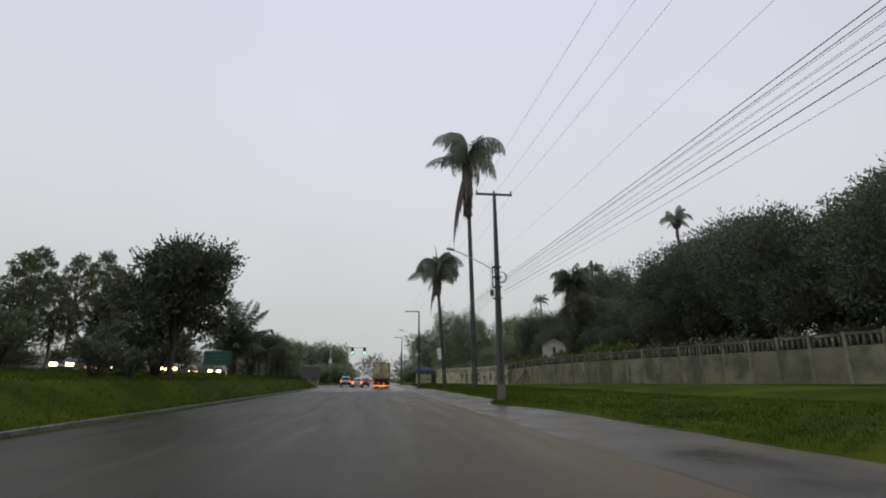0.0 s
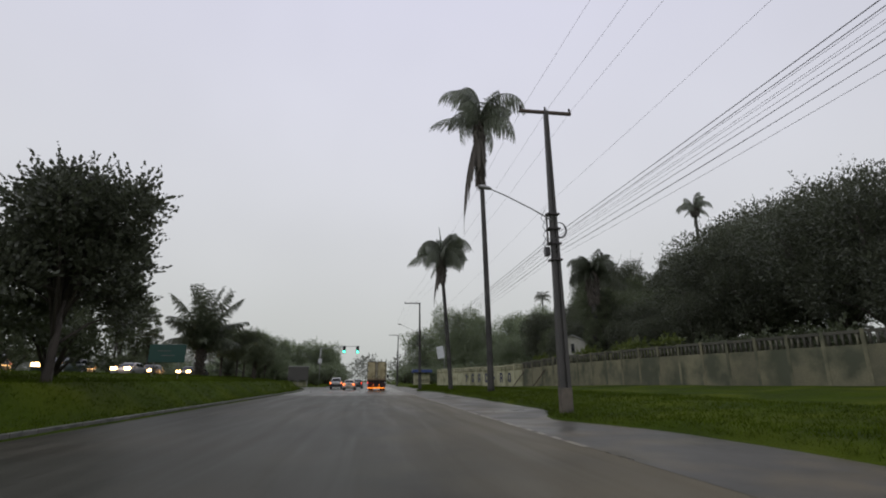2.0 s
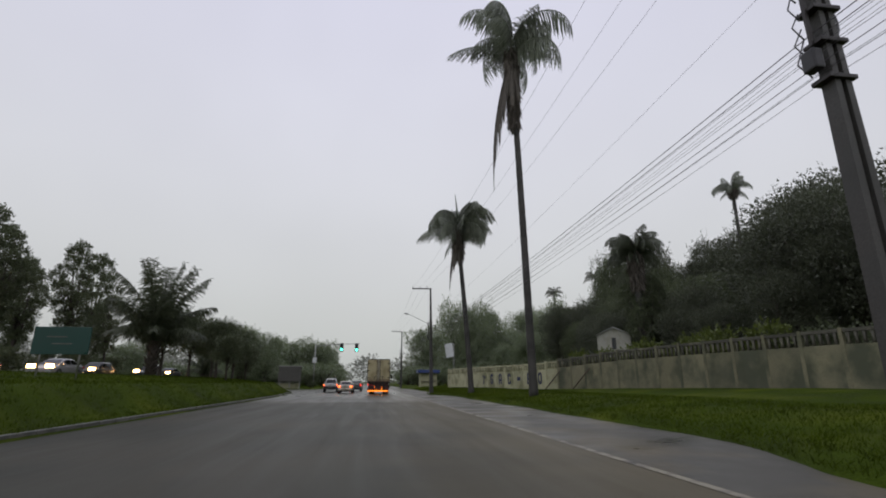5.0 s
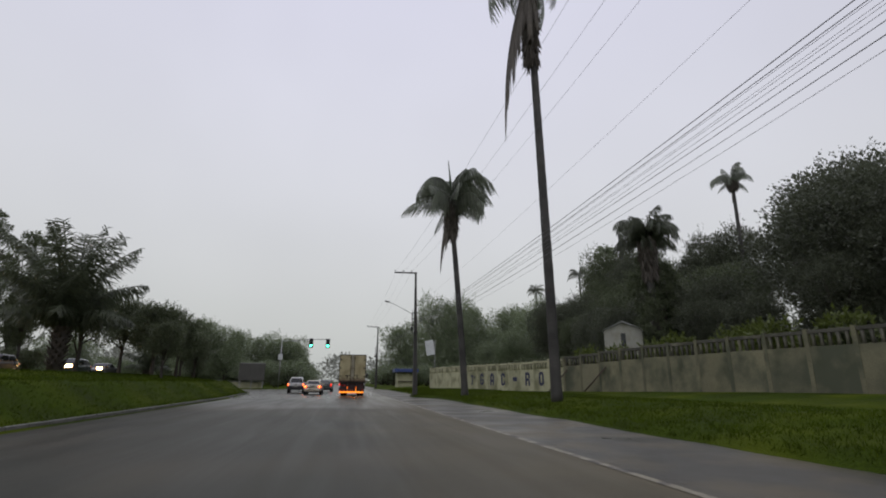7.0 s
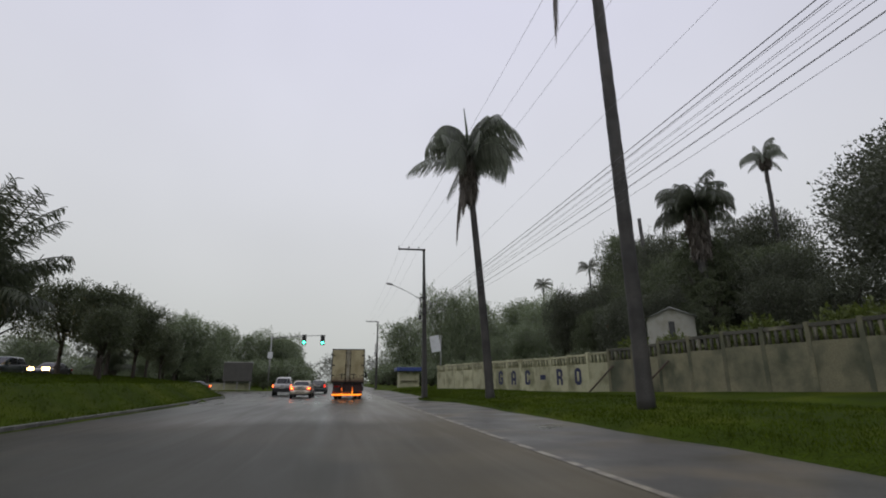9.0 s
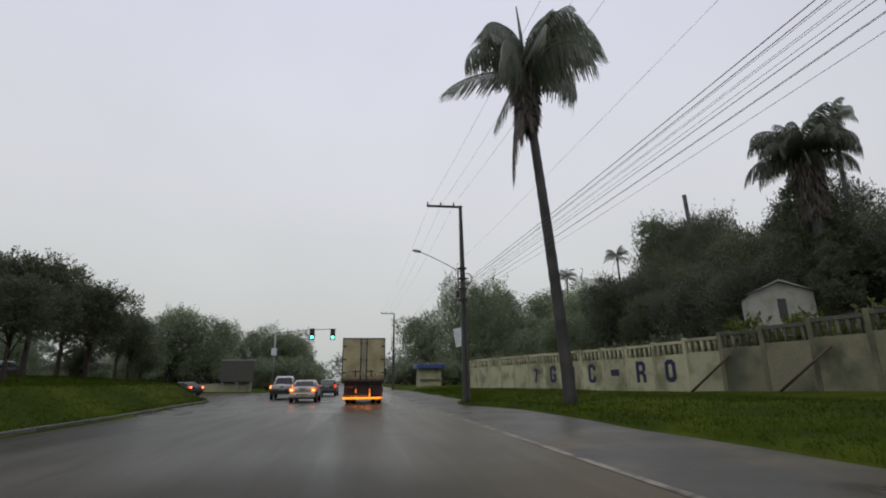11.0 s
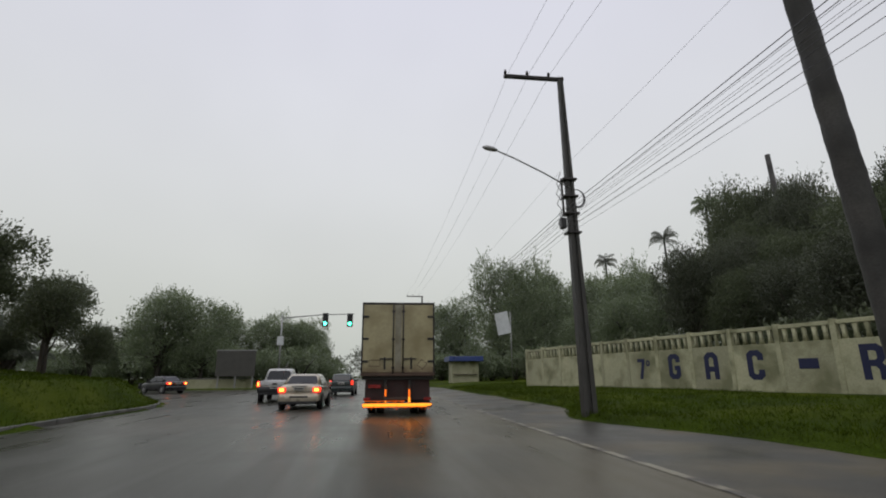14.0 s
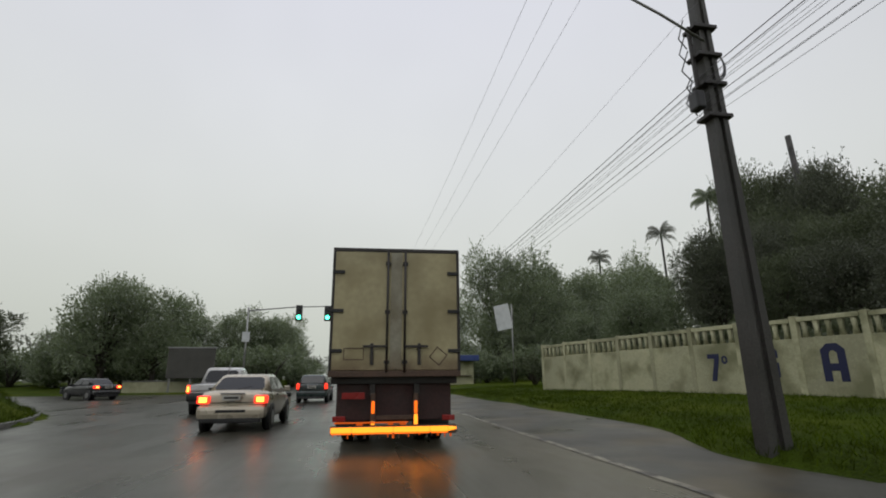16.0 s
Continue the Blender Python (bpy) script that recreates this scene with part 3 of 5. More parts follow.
def royal_palm(label, seed, x, y, tall, lean, thick, fronds, length, dead, spear=False, leaf=None, fringe=0.32, skirt=0.0, hang=1.0, girth=0.75, ragged=0.0, category="palm tree", name="palm_tree"):
    """A tall palm with a ringed trunk and arching fronds, old ones hanging down the trunk."""
    rng = np.random.default_rng(seed)
    z0 = height(x, y)
    ob = thing(name, label, category, Matrix.Translation((x, y, z0)))
    n = 40
    pts = [(lean[0] * (k / n) ** 1.2, lean[1] * (k / n) ** 1.2, -0.3 + (tall + 0.3) * k / n) for k in range(n + 1)]
    rad = [thick * (1.1 - 0.12 * min(1, k / 3)) * (1 - 0.3 * k / n) * (1.035 if k % 2 else 0.985) for k in range(n + 1)]
    part("trunk", piped(pts, rad, 14), PALM_BARK, ob)
    top = Vector(pts[-1])
    part("crown_shaft", piped([top - Vector((0, 0, 0.1)), top + Vector((0, 0, 0.7)), top + Vector((0, 0, 1.6))], [thick * 0.75, thick * 0.7, thick * 0.3], 10), SHAFT, ob)
    kinds = [frond_mesh("frond", length * s, d, length * fringe, rng, leaf or FROND, rise=r, hang=h * hang, wide=0.03, pairs=66 if not ragged else 50) for s, d, r, h in
             ((1.0, 2.65, 1.15, 2.1), (1.0, 2.75, 0.85, 2.6), (0.95, 2.0, 0.35, 3.0), (0.8, 1.9, 1.38, 1.3))]
    for k in range(fronds):
        f = k / fronds
        me = kinds[3] if f < 0.15 else kinds[0] if f < 0.45 else kinds[1] if f < 0.75 else kinds[2]
        o = new("frond", me)
        o.parent = ob
        o.matrix_basis = Matrix.Translation(top + Vector((0, 0, 1.5 - 0.9 * f))) @ pose(0, 0, 0, rng.uniform(-22, 22) * (1 + ragged), rng.uniform(-16, 14) * (1 + ragged), 137.5 * k + rng.uniform(-24, 24)) @ Matrix.Scale(rng.uniform(0.85 - 0.25 * ragged, 1.1 + 0.1 * ragged), 4)
    if spear:
        part("spear_leaf", piped([top + Vector((0, 0, 1.2)), top + Vector((-0.1, 0, 3.0)), top + Vector((-0.3, -0.1, 4.6))], [0.1, 0.09, 0.03], 7), SHAFT, ob)
    if skirt:
        m = 1500
        u = rng.random(m) ** 0.8
        a = rng.uniform(0, 2 * math.pi, m)
        r = thick * 0.7 + girth * (1 - 0.56 * u) * rng.random(m) ** 0.8
        root = np.stack([top.x + r * np.cos(a), top.y + r * np.sin(a), top.z + 0.7 - skirt * u * 0.82], 1)
        hung = np.stack([0.16 * np.cos(a), 0.16 * np.sin(a), -np.ones(m)], 1)
        quads("dead_skirt", leaves(root, hung * 2.2, 0.95, rng, 0.07, True), DEAD, ob, "shaggy brown skirt of dead leaf bases")
    if dead:
        old = frond_mesh("dead_frond", length * 0.95, 0.35, length * 0.22, rng, DEAD, rise=-1.28, hang=3.0, wide=0.085)
        for k, (turn, s) in enumerate(dead):
            o = new("dead_frond", old)
            o.parent = ob
            o.matrix_basis = Matrix.Translation(top + Vector((0, 0, 0.55))) @ pose(0, 0, 0, 0, 0, turn) @ Matrix.Scale(s, 4)
            if k == 0:
                tagged(o, "withered brown frond hanging down")
    return ob


def oil_palm(label, seed, x, y, trunk, length, fronds):
    rng = np.random.default_rng(seed)
    ob = thing("palm_tree", label, "palm tree", Matrix.Translation((x, y, height(x, y))))
    bm = piped([(0, 0, -0.3), (0, 0, trunk * 0.5), (0, 0, trunk)], [0.42, 0.36, 0.5], 12)
    for k in range(60):
        a, z = k * 2.4, 0.2 + (trunk - 0.2) * k / 60
        tube(bm, [(0.33 * math.cos(a), 0.33 * math.sin(a), z), (0.6 * math.cos(a), 0.6 * math.sin(a), z + 0.3)], [0.09, 0.04], 5)
    part("trunk", bm, BARK, ob)
    kinds = [frond_mesh("frond", length * s, d, length * 0.17, rng, FROND_DARK, rise=r, hang=h, pairs=80, wide=0.034) for s, d, r, h in
             ((1.1, 0.45, 1.5, 0.45), (1.08, 0.8, 1.32, 0.5), (0.9, 1.2, 1.1, 0.6), (0.68, 1.6, 0.8, 0.7))]
    for k in range(fronds):
        o = new("frond", kinds[min(3, int(4 * k / fronds))])
        o.parent = ob
        o.matrix_basis = Matrix.Translation((0, 0, trunk - 0.1)) @ pose(0, 0, 0, rng.uniform(-15, 15), 0, 137.5 * k + rng.uniform(-12, 12)) 
    return ob


# tall palms along the verge
royal_palm("tall royal palm with slim grey trunk and dead fronds hanging", 5, 11.05, 55.0, 26.0, (-0.6, 0.0), 0.29, 19, 6.0,
           ((200, 1.1), (172, 1.95), (186, 1.4), (250, 0.9), (20, 0.75), (330, 0.7), (100, 0.8), (140, 0.9), (60, 0.7), (290, 0.8), (225, 0.7)), fringe=0.29, skirt=8.2, girth=0.45, ragged=0.5)
royal_palm("royal palm with pale leaning trunk and ragged hanging fronds", 11, 9.72, 69.25, 15.3, (-1.12, 0.2), 0.28, 24, 4.75,
           ((185, 1.3), (170, 1.1), (215, 0.9), (160, 0.9), (330, 0.6), (270, 0.75), (240, 0.6), (30, 0.6), (100, 0.6)), spear=True, fringe=0.33, skirt=3.6, hang=1.5, girth=0.5, ragged=0.6)
royal_palm("bushy dark palm standing behind the boundary wall", 17, 31.4, 75.7, 14.3, (0.1, 0.0), 0.5, 36, 4.5, ((20, 1.0), (70, 0.9), (100, 1.0), (150, 0.9), (190, 1.0), (240, 0.9), (290, 1.0), (330, 0.9)), leaf=FROND_DARK, skirt=5.0, hang=0.9, fringe=0.26)
royal_palm("slim far palm rising above the dark wood", 23, 70.5, 104.6, 33.6, (0.4, 0.0), 0.42, 14, 5.2, ((190, 0.8),), fringe=0.24, skirt=1.5)
# these three far palms carry the mist in their paled frond colour
royal_palm("slim distant palm behind the wall, fronds paled for mist", 29, 74.9, 175.0, 30.0, (-0.5, 0.0), 0.35, 20, 5.2, (), leaf=LEAF_FAR_HAZED, hang=0.8, fringe=0.17)
royal_palm("slim distant palm behind the wall, fronds paled for mist", 31, 65.1, 190.0, 27.0, (0.4, 0.0), 0.35, 20, 4.6, (), leaf=LEAF_FAR_HAZED, hang=0.8, fringe=0.17)
royal_palm("drooping palm at the edge of the wood, fronds paled for mist", 37, 74.2, 158.0, 33.2, (0.3, 0.0), 0.35, 24, 4.6, ((190, 0.6), (20, 0.6), (100, 0.6)), leaf=LEAF_HAZED, hang=1.1, fringe=0.2)
oil_palm("stout palm with long arching fronds on the grass median", 41, -17.4, 65.9, 2.8, 6.3, 30)
oil_palm("low palm with arching fronds at the end of the median", 47, -22.5, 97.0, 1.6, 4.2, 20)

snag = thing("dead_palm", "bare dead palm trunk above the trees", "palm tree", Matrix.Translation((55.6, 118.8, height(55.6, 118.8))))
part("trunk", piped([(0, 0, -0.3), (0.1, 0, 14), (-0.5, 0, 28.1)], [0.45, 0.38, 0.34], 10), PALM_BARK, snag)

# trees
median_tree = tree("tree", "dark broadleaf tree with ragged upswept twigs on the median", 3, 7.7, 4.0, 1.2, 40000, 0.15, LEAF_DARK, clumps=34, twigs=0.62, narrow=0.72, thick=0.17, spray=1.5)
stand(median_tree, -10.7, 28.6, first=True)
round_tree = tree("tree", "dense dark broadleaf tree in the wood behind the wall", 7, 10, 5.2, 1.8, 34000, 0.15, LEAF, clumps=30, twigs=0.18)
stand(round_tree, 70.5, 88, 2.35, 87, 1.05, first=True)
dark_tree = tree("tree", "tall dark broadleaf tree in the wood behind the wall", 8, 11, 4.8, 1.5, 36000, 0.147, LEAF_DARK, clumps=30, twigs=0.18)
stand(dark_tree, 47, 54, 2.0, 0, 0.95, first=True)
# mist is carried by the paled leaf colour of this tree
pale_tree = tree("tree", "grey-green tree, rain mist put into its pale leaf colour", 9, 10, 5.2, 0.9, 29000, 0.175, LEAF_HAZED, clumps=30, twigs=0.14)
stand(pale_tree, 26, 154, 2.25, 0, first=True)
slim_tree = tree("tree", "slender dark tree beside the opposite carriageway", 10, 14, 2.7, 3.0, 18000, 0.145, LEAF, clumps=24, twigs=0.5, upright=True, narrow=0.85, thick=0.2)
stand(slim_tree, -40, 61, 1.0, 0, first=True)
street_tree = tree("tree", "small round street tree on the grass median", 12, 6.0, 2.9, 1.6, 17000, 0.12, LEAF, clumps=14, twigs=0.45, thick=0.16)
stand(street_tree, -15.5, 77.0, 1.25, 0, first=True)

for k, (x, y, s, h) in enumerate(((46, 42, 1.6, 0.92), (40, 33, 1.45, 1.0), (48, 99, 1.6, 1.0), (55.7, 127, 1.35, 1.98), (64, 120, 1.5, 1.45), (60.5, 131, 1.5, 1.75), (41.5, 117.5, 1.2, 1.2), (44, 106, 1.15, 1.15), (49, 111, 1.2, 1.25), (51, 119, 1.35, 1.35), (37, 106, 0.85, 1.2),
                                  (48, 84, 1.4, 1.0))):
    stand(round_tree, x, y, s, 67 * k + 20, h)
for k, (x, y, s, h) in enumerate(((41.5, 62, 1.8, 0.93), (52, 70, 2.0, 0.95), (58.5, 74, 2.3, 1.0), (42, 48, 1.75, 0.93), (38, 41, 1.5, 1.0), (32.5, 69.5, 0.72, 1.0), (36.5, 83.0, 1.0, 1.0), (33.5, 65.5, 0.7, 1.0), (35, 27, 1.3, 1.0), (41, 57, 1.35, 0.95), (44, 33, 1.6, 1.0), (36, 60, 0.95, 0.95), (35.6, 77.8, 0.95, 1.0), (32.5, 84.5, 0.85, 1.0), (37.5, 74, 1.0, 1.0), (37, 36, 1.2, 0.9), (34, 91, 0.95, 1.0), (35.8, 112.5, 0.92, 1.46), (39.5, 110, 0.95, 1.35), (43.5, 113, 1.1, 1.3), (61.6, 126, 1.35, 1.84), (65.8, 126, 1.45, 1.78), (68.5, 112, 1.5, 1.64), (72.5, 108, 1.7, 1.5), (54.2, 115, 1.1, 1.92), (38, 101, 0.95, 1.0), (58, 117.5, 1.2, 1.6))):
    stand(dark_tree, x, y, s, 51 * k + 35, h)
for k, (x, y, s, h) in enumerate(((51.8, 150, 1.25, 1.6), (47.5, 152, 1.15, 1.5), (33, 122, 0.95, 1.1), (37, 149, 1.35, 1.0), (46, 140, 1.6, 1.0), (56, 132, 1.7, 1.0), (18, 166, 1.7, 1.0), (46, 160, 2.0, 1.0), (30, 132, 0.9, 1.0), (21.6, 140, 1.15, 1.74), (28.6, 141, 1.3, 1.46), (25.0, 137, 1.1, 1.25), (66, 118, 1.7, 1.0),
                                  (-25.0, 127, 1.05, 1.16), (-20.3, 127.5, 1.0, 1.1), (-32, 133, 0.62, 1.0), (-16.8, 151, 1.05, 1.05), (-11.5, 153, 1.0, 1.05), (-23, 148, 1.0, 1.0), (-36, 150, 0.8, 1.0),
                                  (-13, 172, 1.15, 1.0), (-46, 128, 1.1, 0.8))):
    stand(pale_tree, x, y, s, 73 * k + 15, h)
for k, (x, y, s, h) in enumerate(((-44, 70, 1.2, 1.0), (-39, 70, 1.12, 1.02), (-34.5, 85, 1.1, 1.06), (-30.8, 86.5, 0.72, 1.0), (-41.5, 81, 1.3, 1.05), (-38.5, 79, 1.15, 1.0), (-38, 49, 1.0, 1.0), (-36, 40, 1.0, 0.95),
                                  (-46, 60, 1.15, 1.0), (-43, 90, 1.1, 1.0), (-36, 95, 0.75, 1.0), (-34, 58, 0.8, 0.95), (-33, 45, 0.8, 0.9), (-45, 110, 1.6, 1.0), (-52, 104, 1.4, 1.0), (32.6, 76.0, 0.85, 1.0), (30.6, 74.4, 0.62, 1.0), (32.3, 77.2, 0.95, 1.08), (34.6, 77.6, 0.95, 1.0), (35.8, 79.5, 0.95, 1.0))):
    stand(slim_tree, x, y, s, 47 * k + 10, h)
for k, (x, y, s, h) in enumerate(((-15.2, 82.5, 0.95, 1.0), (-15.0, 88.0, 0.72, 1.0), (-17.5, 92, 0.9, 1.0), (-18.5, 86, 1.05, 1.0), (-19, 72, 1.1, 1.0), (-17.5, 97, 0.7, 1.0), (-18.8, 79, 1.1, 1.0), (-13.0, 71.5, 0.7, 1.0))):
    stand(street_tree, x, y, s, 59 * k + 30, h)

bush = shrub("dark green bush among the grass", 21, 2.0, 1.5, 3600, 0.11, LEAF)
stand(bush, -12.4, 24.6, 1.1, 0, first=True)
for k, (x, y, s) in enumerate(((-13.4, 33.5, 1.6), (-12.0, 27.2, 0.85), (-13.5, 29.8, 1.8), (-15, 22.5, 1.5), (37, 46, 1.8), (35.5, 52, 1.7), (38, 66, 2.0), (36.5, 72, 1.8), (33, 79, 1.6), (27.5, 66, 1.6), (25.0, 69.0, 1.2), (29.5, 61, 1.7), (31.5, 55, 1.7), (24.0, 82, 1.2), (22.5, 87, 1.1), (33.5, 48, 1.6), (20.5, 95, 1.3), (18.5, 103, 1.5),
                               (30.2, 73.6, 2.2), (31.8, 72.0, 2.1), (27, 90, 1.8), (-13.6, 121.5, 0.9), (-10.6, 120.6, 0.7), (35.5, 40, 1.6), (22, 108, 2.0), (17, 114, 1.5), (30, 97, 1.8), (12.5, 148, 2.2), (16, 141, 2.0), (-33.5, 48, 1.7), (-35, 54, 1.9), (-33.5, 60, 1.6), (-34.5, 65, 1.8), (-33, 70, 1.7), (-34, 75, 1.9), (-32.5, 80, 1.7), (-33.5, 85, 1.8), (-32, 90, 1.6), (-34, 94, 1.8), (-38, 100, 2.0), (-43, 106, 2.2), (-17, 129, 1.6), (-21.5, 129.5, 1.8), (-26, 131, 1.7), (-30.5, 133, 1.9), (-12, 131, 1.5))):
    stand(bush, x, y, s, 83 * k)

for k, s in enumerate((-9, -6.5, -4, -1.5, 1, 3.5, 6, 8.5, 11, 13.5)):
    p = Vector((15.42, 88.05)) + Vector((3.07, -12.48)).normalized() * s + Vector((3.1 + 0.4 * (k % 3), 0.7))
    stand(bush, p.x, p.y, 1.55 + 0.12 * (k % 4), 61 * k + 9)

for k in range(13):
    p = Vector((15.42, 88.05)) + Vector((3.07, -12.48)).normalized() * (36 + 2.7 * k) + Vector((4.2 + 0.5 * (k % 3), 0.8))
    stand(bush, p.x, p.y, 2.0 + 0.15 * (k % 3), 47 * k + 31)

# undergrowth below the trees beyond the junction, mist put into its leaf colour
pale_bush = shrub("grey-green bush, rain mist put into its pale leaf colour", 22, 2.0, 1.5, 3600, 0.11, LEAF_HAZED)
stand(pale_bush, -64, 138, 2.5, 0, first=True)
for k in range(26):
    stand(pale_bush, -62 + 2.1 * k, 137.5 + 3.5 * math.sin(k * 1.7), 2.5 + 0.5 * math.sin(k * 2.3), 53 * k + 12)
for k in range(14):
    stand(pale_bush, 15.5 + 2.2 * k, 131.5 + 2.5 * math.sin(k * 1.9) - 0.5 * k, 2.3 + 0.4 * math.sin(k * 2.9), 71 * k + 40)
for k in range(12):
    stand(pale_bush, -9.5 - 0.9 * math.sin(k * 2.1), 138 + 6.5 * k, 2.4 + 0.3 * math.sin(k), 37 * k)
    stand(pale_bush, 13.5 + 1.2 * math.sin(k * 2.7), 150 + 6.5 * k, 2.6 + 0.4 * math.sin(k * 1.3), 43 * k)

hedge = shrub("yellow-green hedge bush behind the boundary wall", 27, 2.0, 1.5, 4500, 0.1, LEAF_LIME)
stand(hedge, 25.2, 66.4, 2.5, 0, first=True)
for k, (x, y, s) in enumerate(((24.6, 68.4, 2.1), (24.0, 70.4, 2.05), (23.5, 72.4, 2.0), (25.9, 64.4, 2.2), (26.5, 62.4, 2.3), (27.1, 60.4, 2.35), (27.6, 58.4, 2.4), (28.2, 56.4, 2.4), (28.7, 54.4, 2.45))):
    stand(hedge, x, y, s + 0.35, 77 * k + 20)

# far woods that close the view, haze put into their leaf colour
rng = np.random.default_rng(77)
belt = []
for k in range(150):
    a = rng.uniform(-1.35, 1.35)
    r = rng.uniform(225, 330)
    x, y = r * math.sin(a) - 10, r * math.cos(a)
    if abs(x) < 9 and y > 180 and r < 300:
        r += 40
    belt.append((x, y, rng.uniform(3, 9), rng.uniform(6, 10)))
for k in range(70):
    a = rng.uniform(1.75, 4.5)
    r = rng.uniform(120, 220)
    belt.append((r * math.sin(a), r * math.cos(a), rng.uniform(3, 9), rng.uniform(6, 10)))
for k in range(70):
    belt.append((rng.uniform(-120, -58), rng.uniform(0, 200), rng.uniform(2, 8), rng.uniform(4.5, 7.5)))
for k in range(50):
    belt.append((rng.uniform(72, 120), rng.uniform(10, 200), rng.uniform(4, 10), rng.uniform(5, 8)))
for k in range(60):
    belt.append((rng.uniform(-150, -24), rng.uniform(142, 225), rng.uniform(2, 5), rng.uniform(3.5, 6)))
for k in range(30):
    belt.append((rng.uniform(14, 75), rng.uniform(165, 225), rng.uniform(2, 5), rng.uniform(3.5, 6)))
tagged(quads("far_woods", crown_leaves(belt, 210000, 0.85, rng, 0.2, 0.2), LEAF_FAR_HAZED, None), "grey-green woods along the horizon, haze put into their colour", "woods", kind="stuff")


# ---- grass blades on the verges ----
def tufts(name, spots, label):
    rng = np.random.default_rng(5)
    base = np.repeat(np.array(spots), 4, 0)
    n = len(base)
    base = base + rng.normal(size=(n, 3)) * [0.09, 0.09, 0]
    d = rng.normal(size=(n, 3)) * [0.45, 0.45, 0] + [0, 0, 1]
    d /= np.linalg.norm(d, axis=1, keepdims=True)
    ln = rng.uniform(0.06, 0.17, n)[:, None]
    s = np.cross(d, unit(n, rng)) * 0.012
    tip = base + d * ln + rng.normal(size=(n, 3)) * [0.04, 0.04, 0.0]
    tagged(quads(name, np.stack([base - s, base + s, tip], 1), BLADE, None), label, "grass", kind="stuff")


rng = np.random.default_rng(31)
spots = []
for _ in range(24000):
    y = rng.uniform(8, 112)
    x = verge(y) + 0.1 + 8.5 * rng.random() ** 1.5
    spots.append((x, y, height(x, y)))
for _ in range(20000):
    y = rng.uniform(10, 98)
    x = kerb_left(y) - 0.15 - 9 * rng.random() ** 1.5
    spots.append((x, y, height(x, y)))
tufts("grass", spots, "short wet grass on the verge and the median")


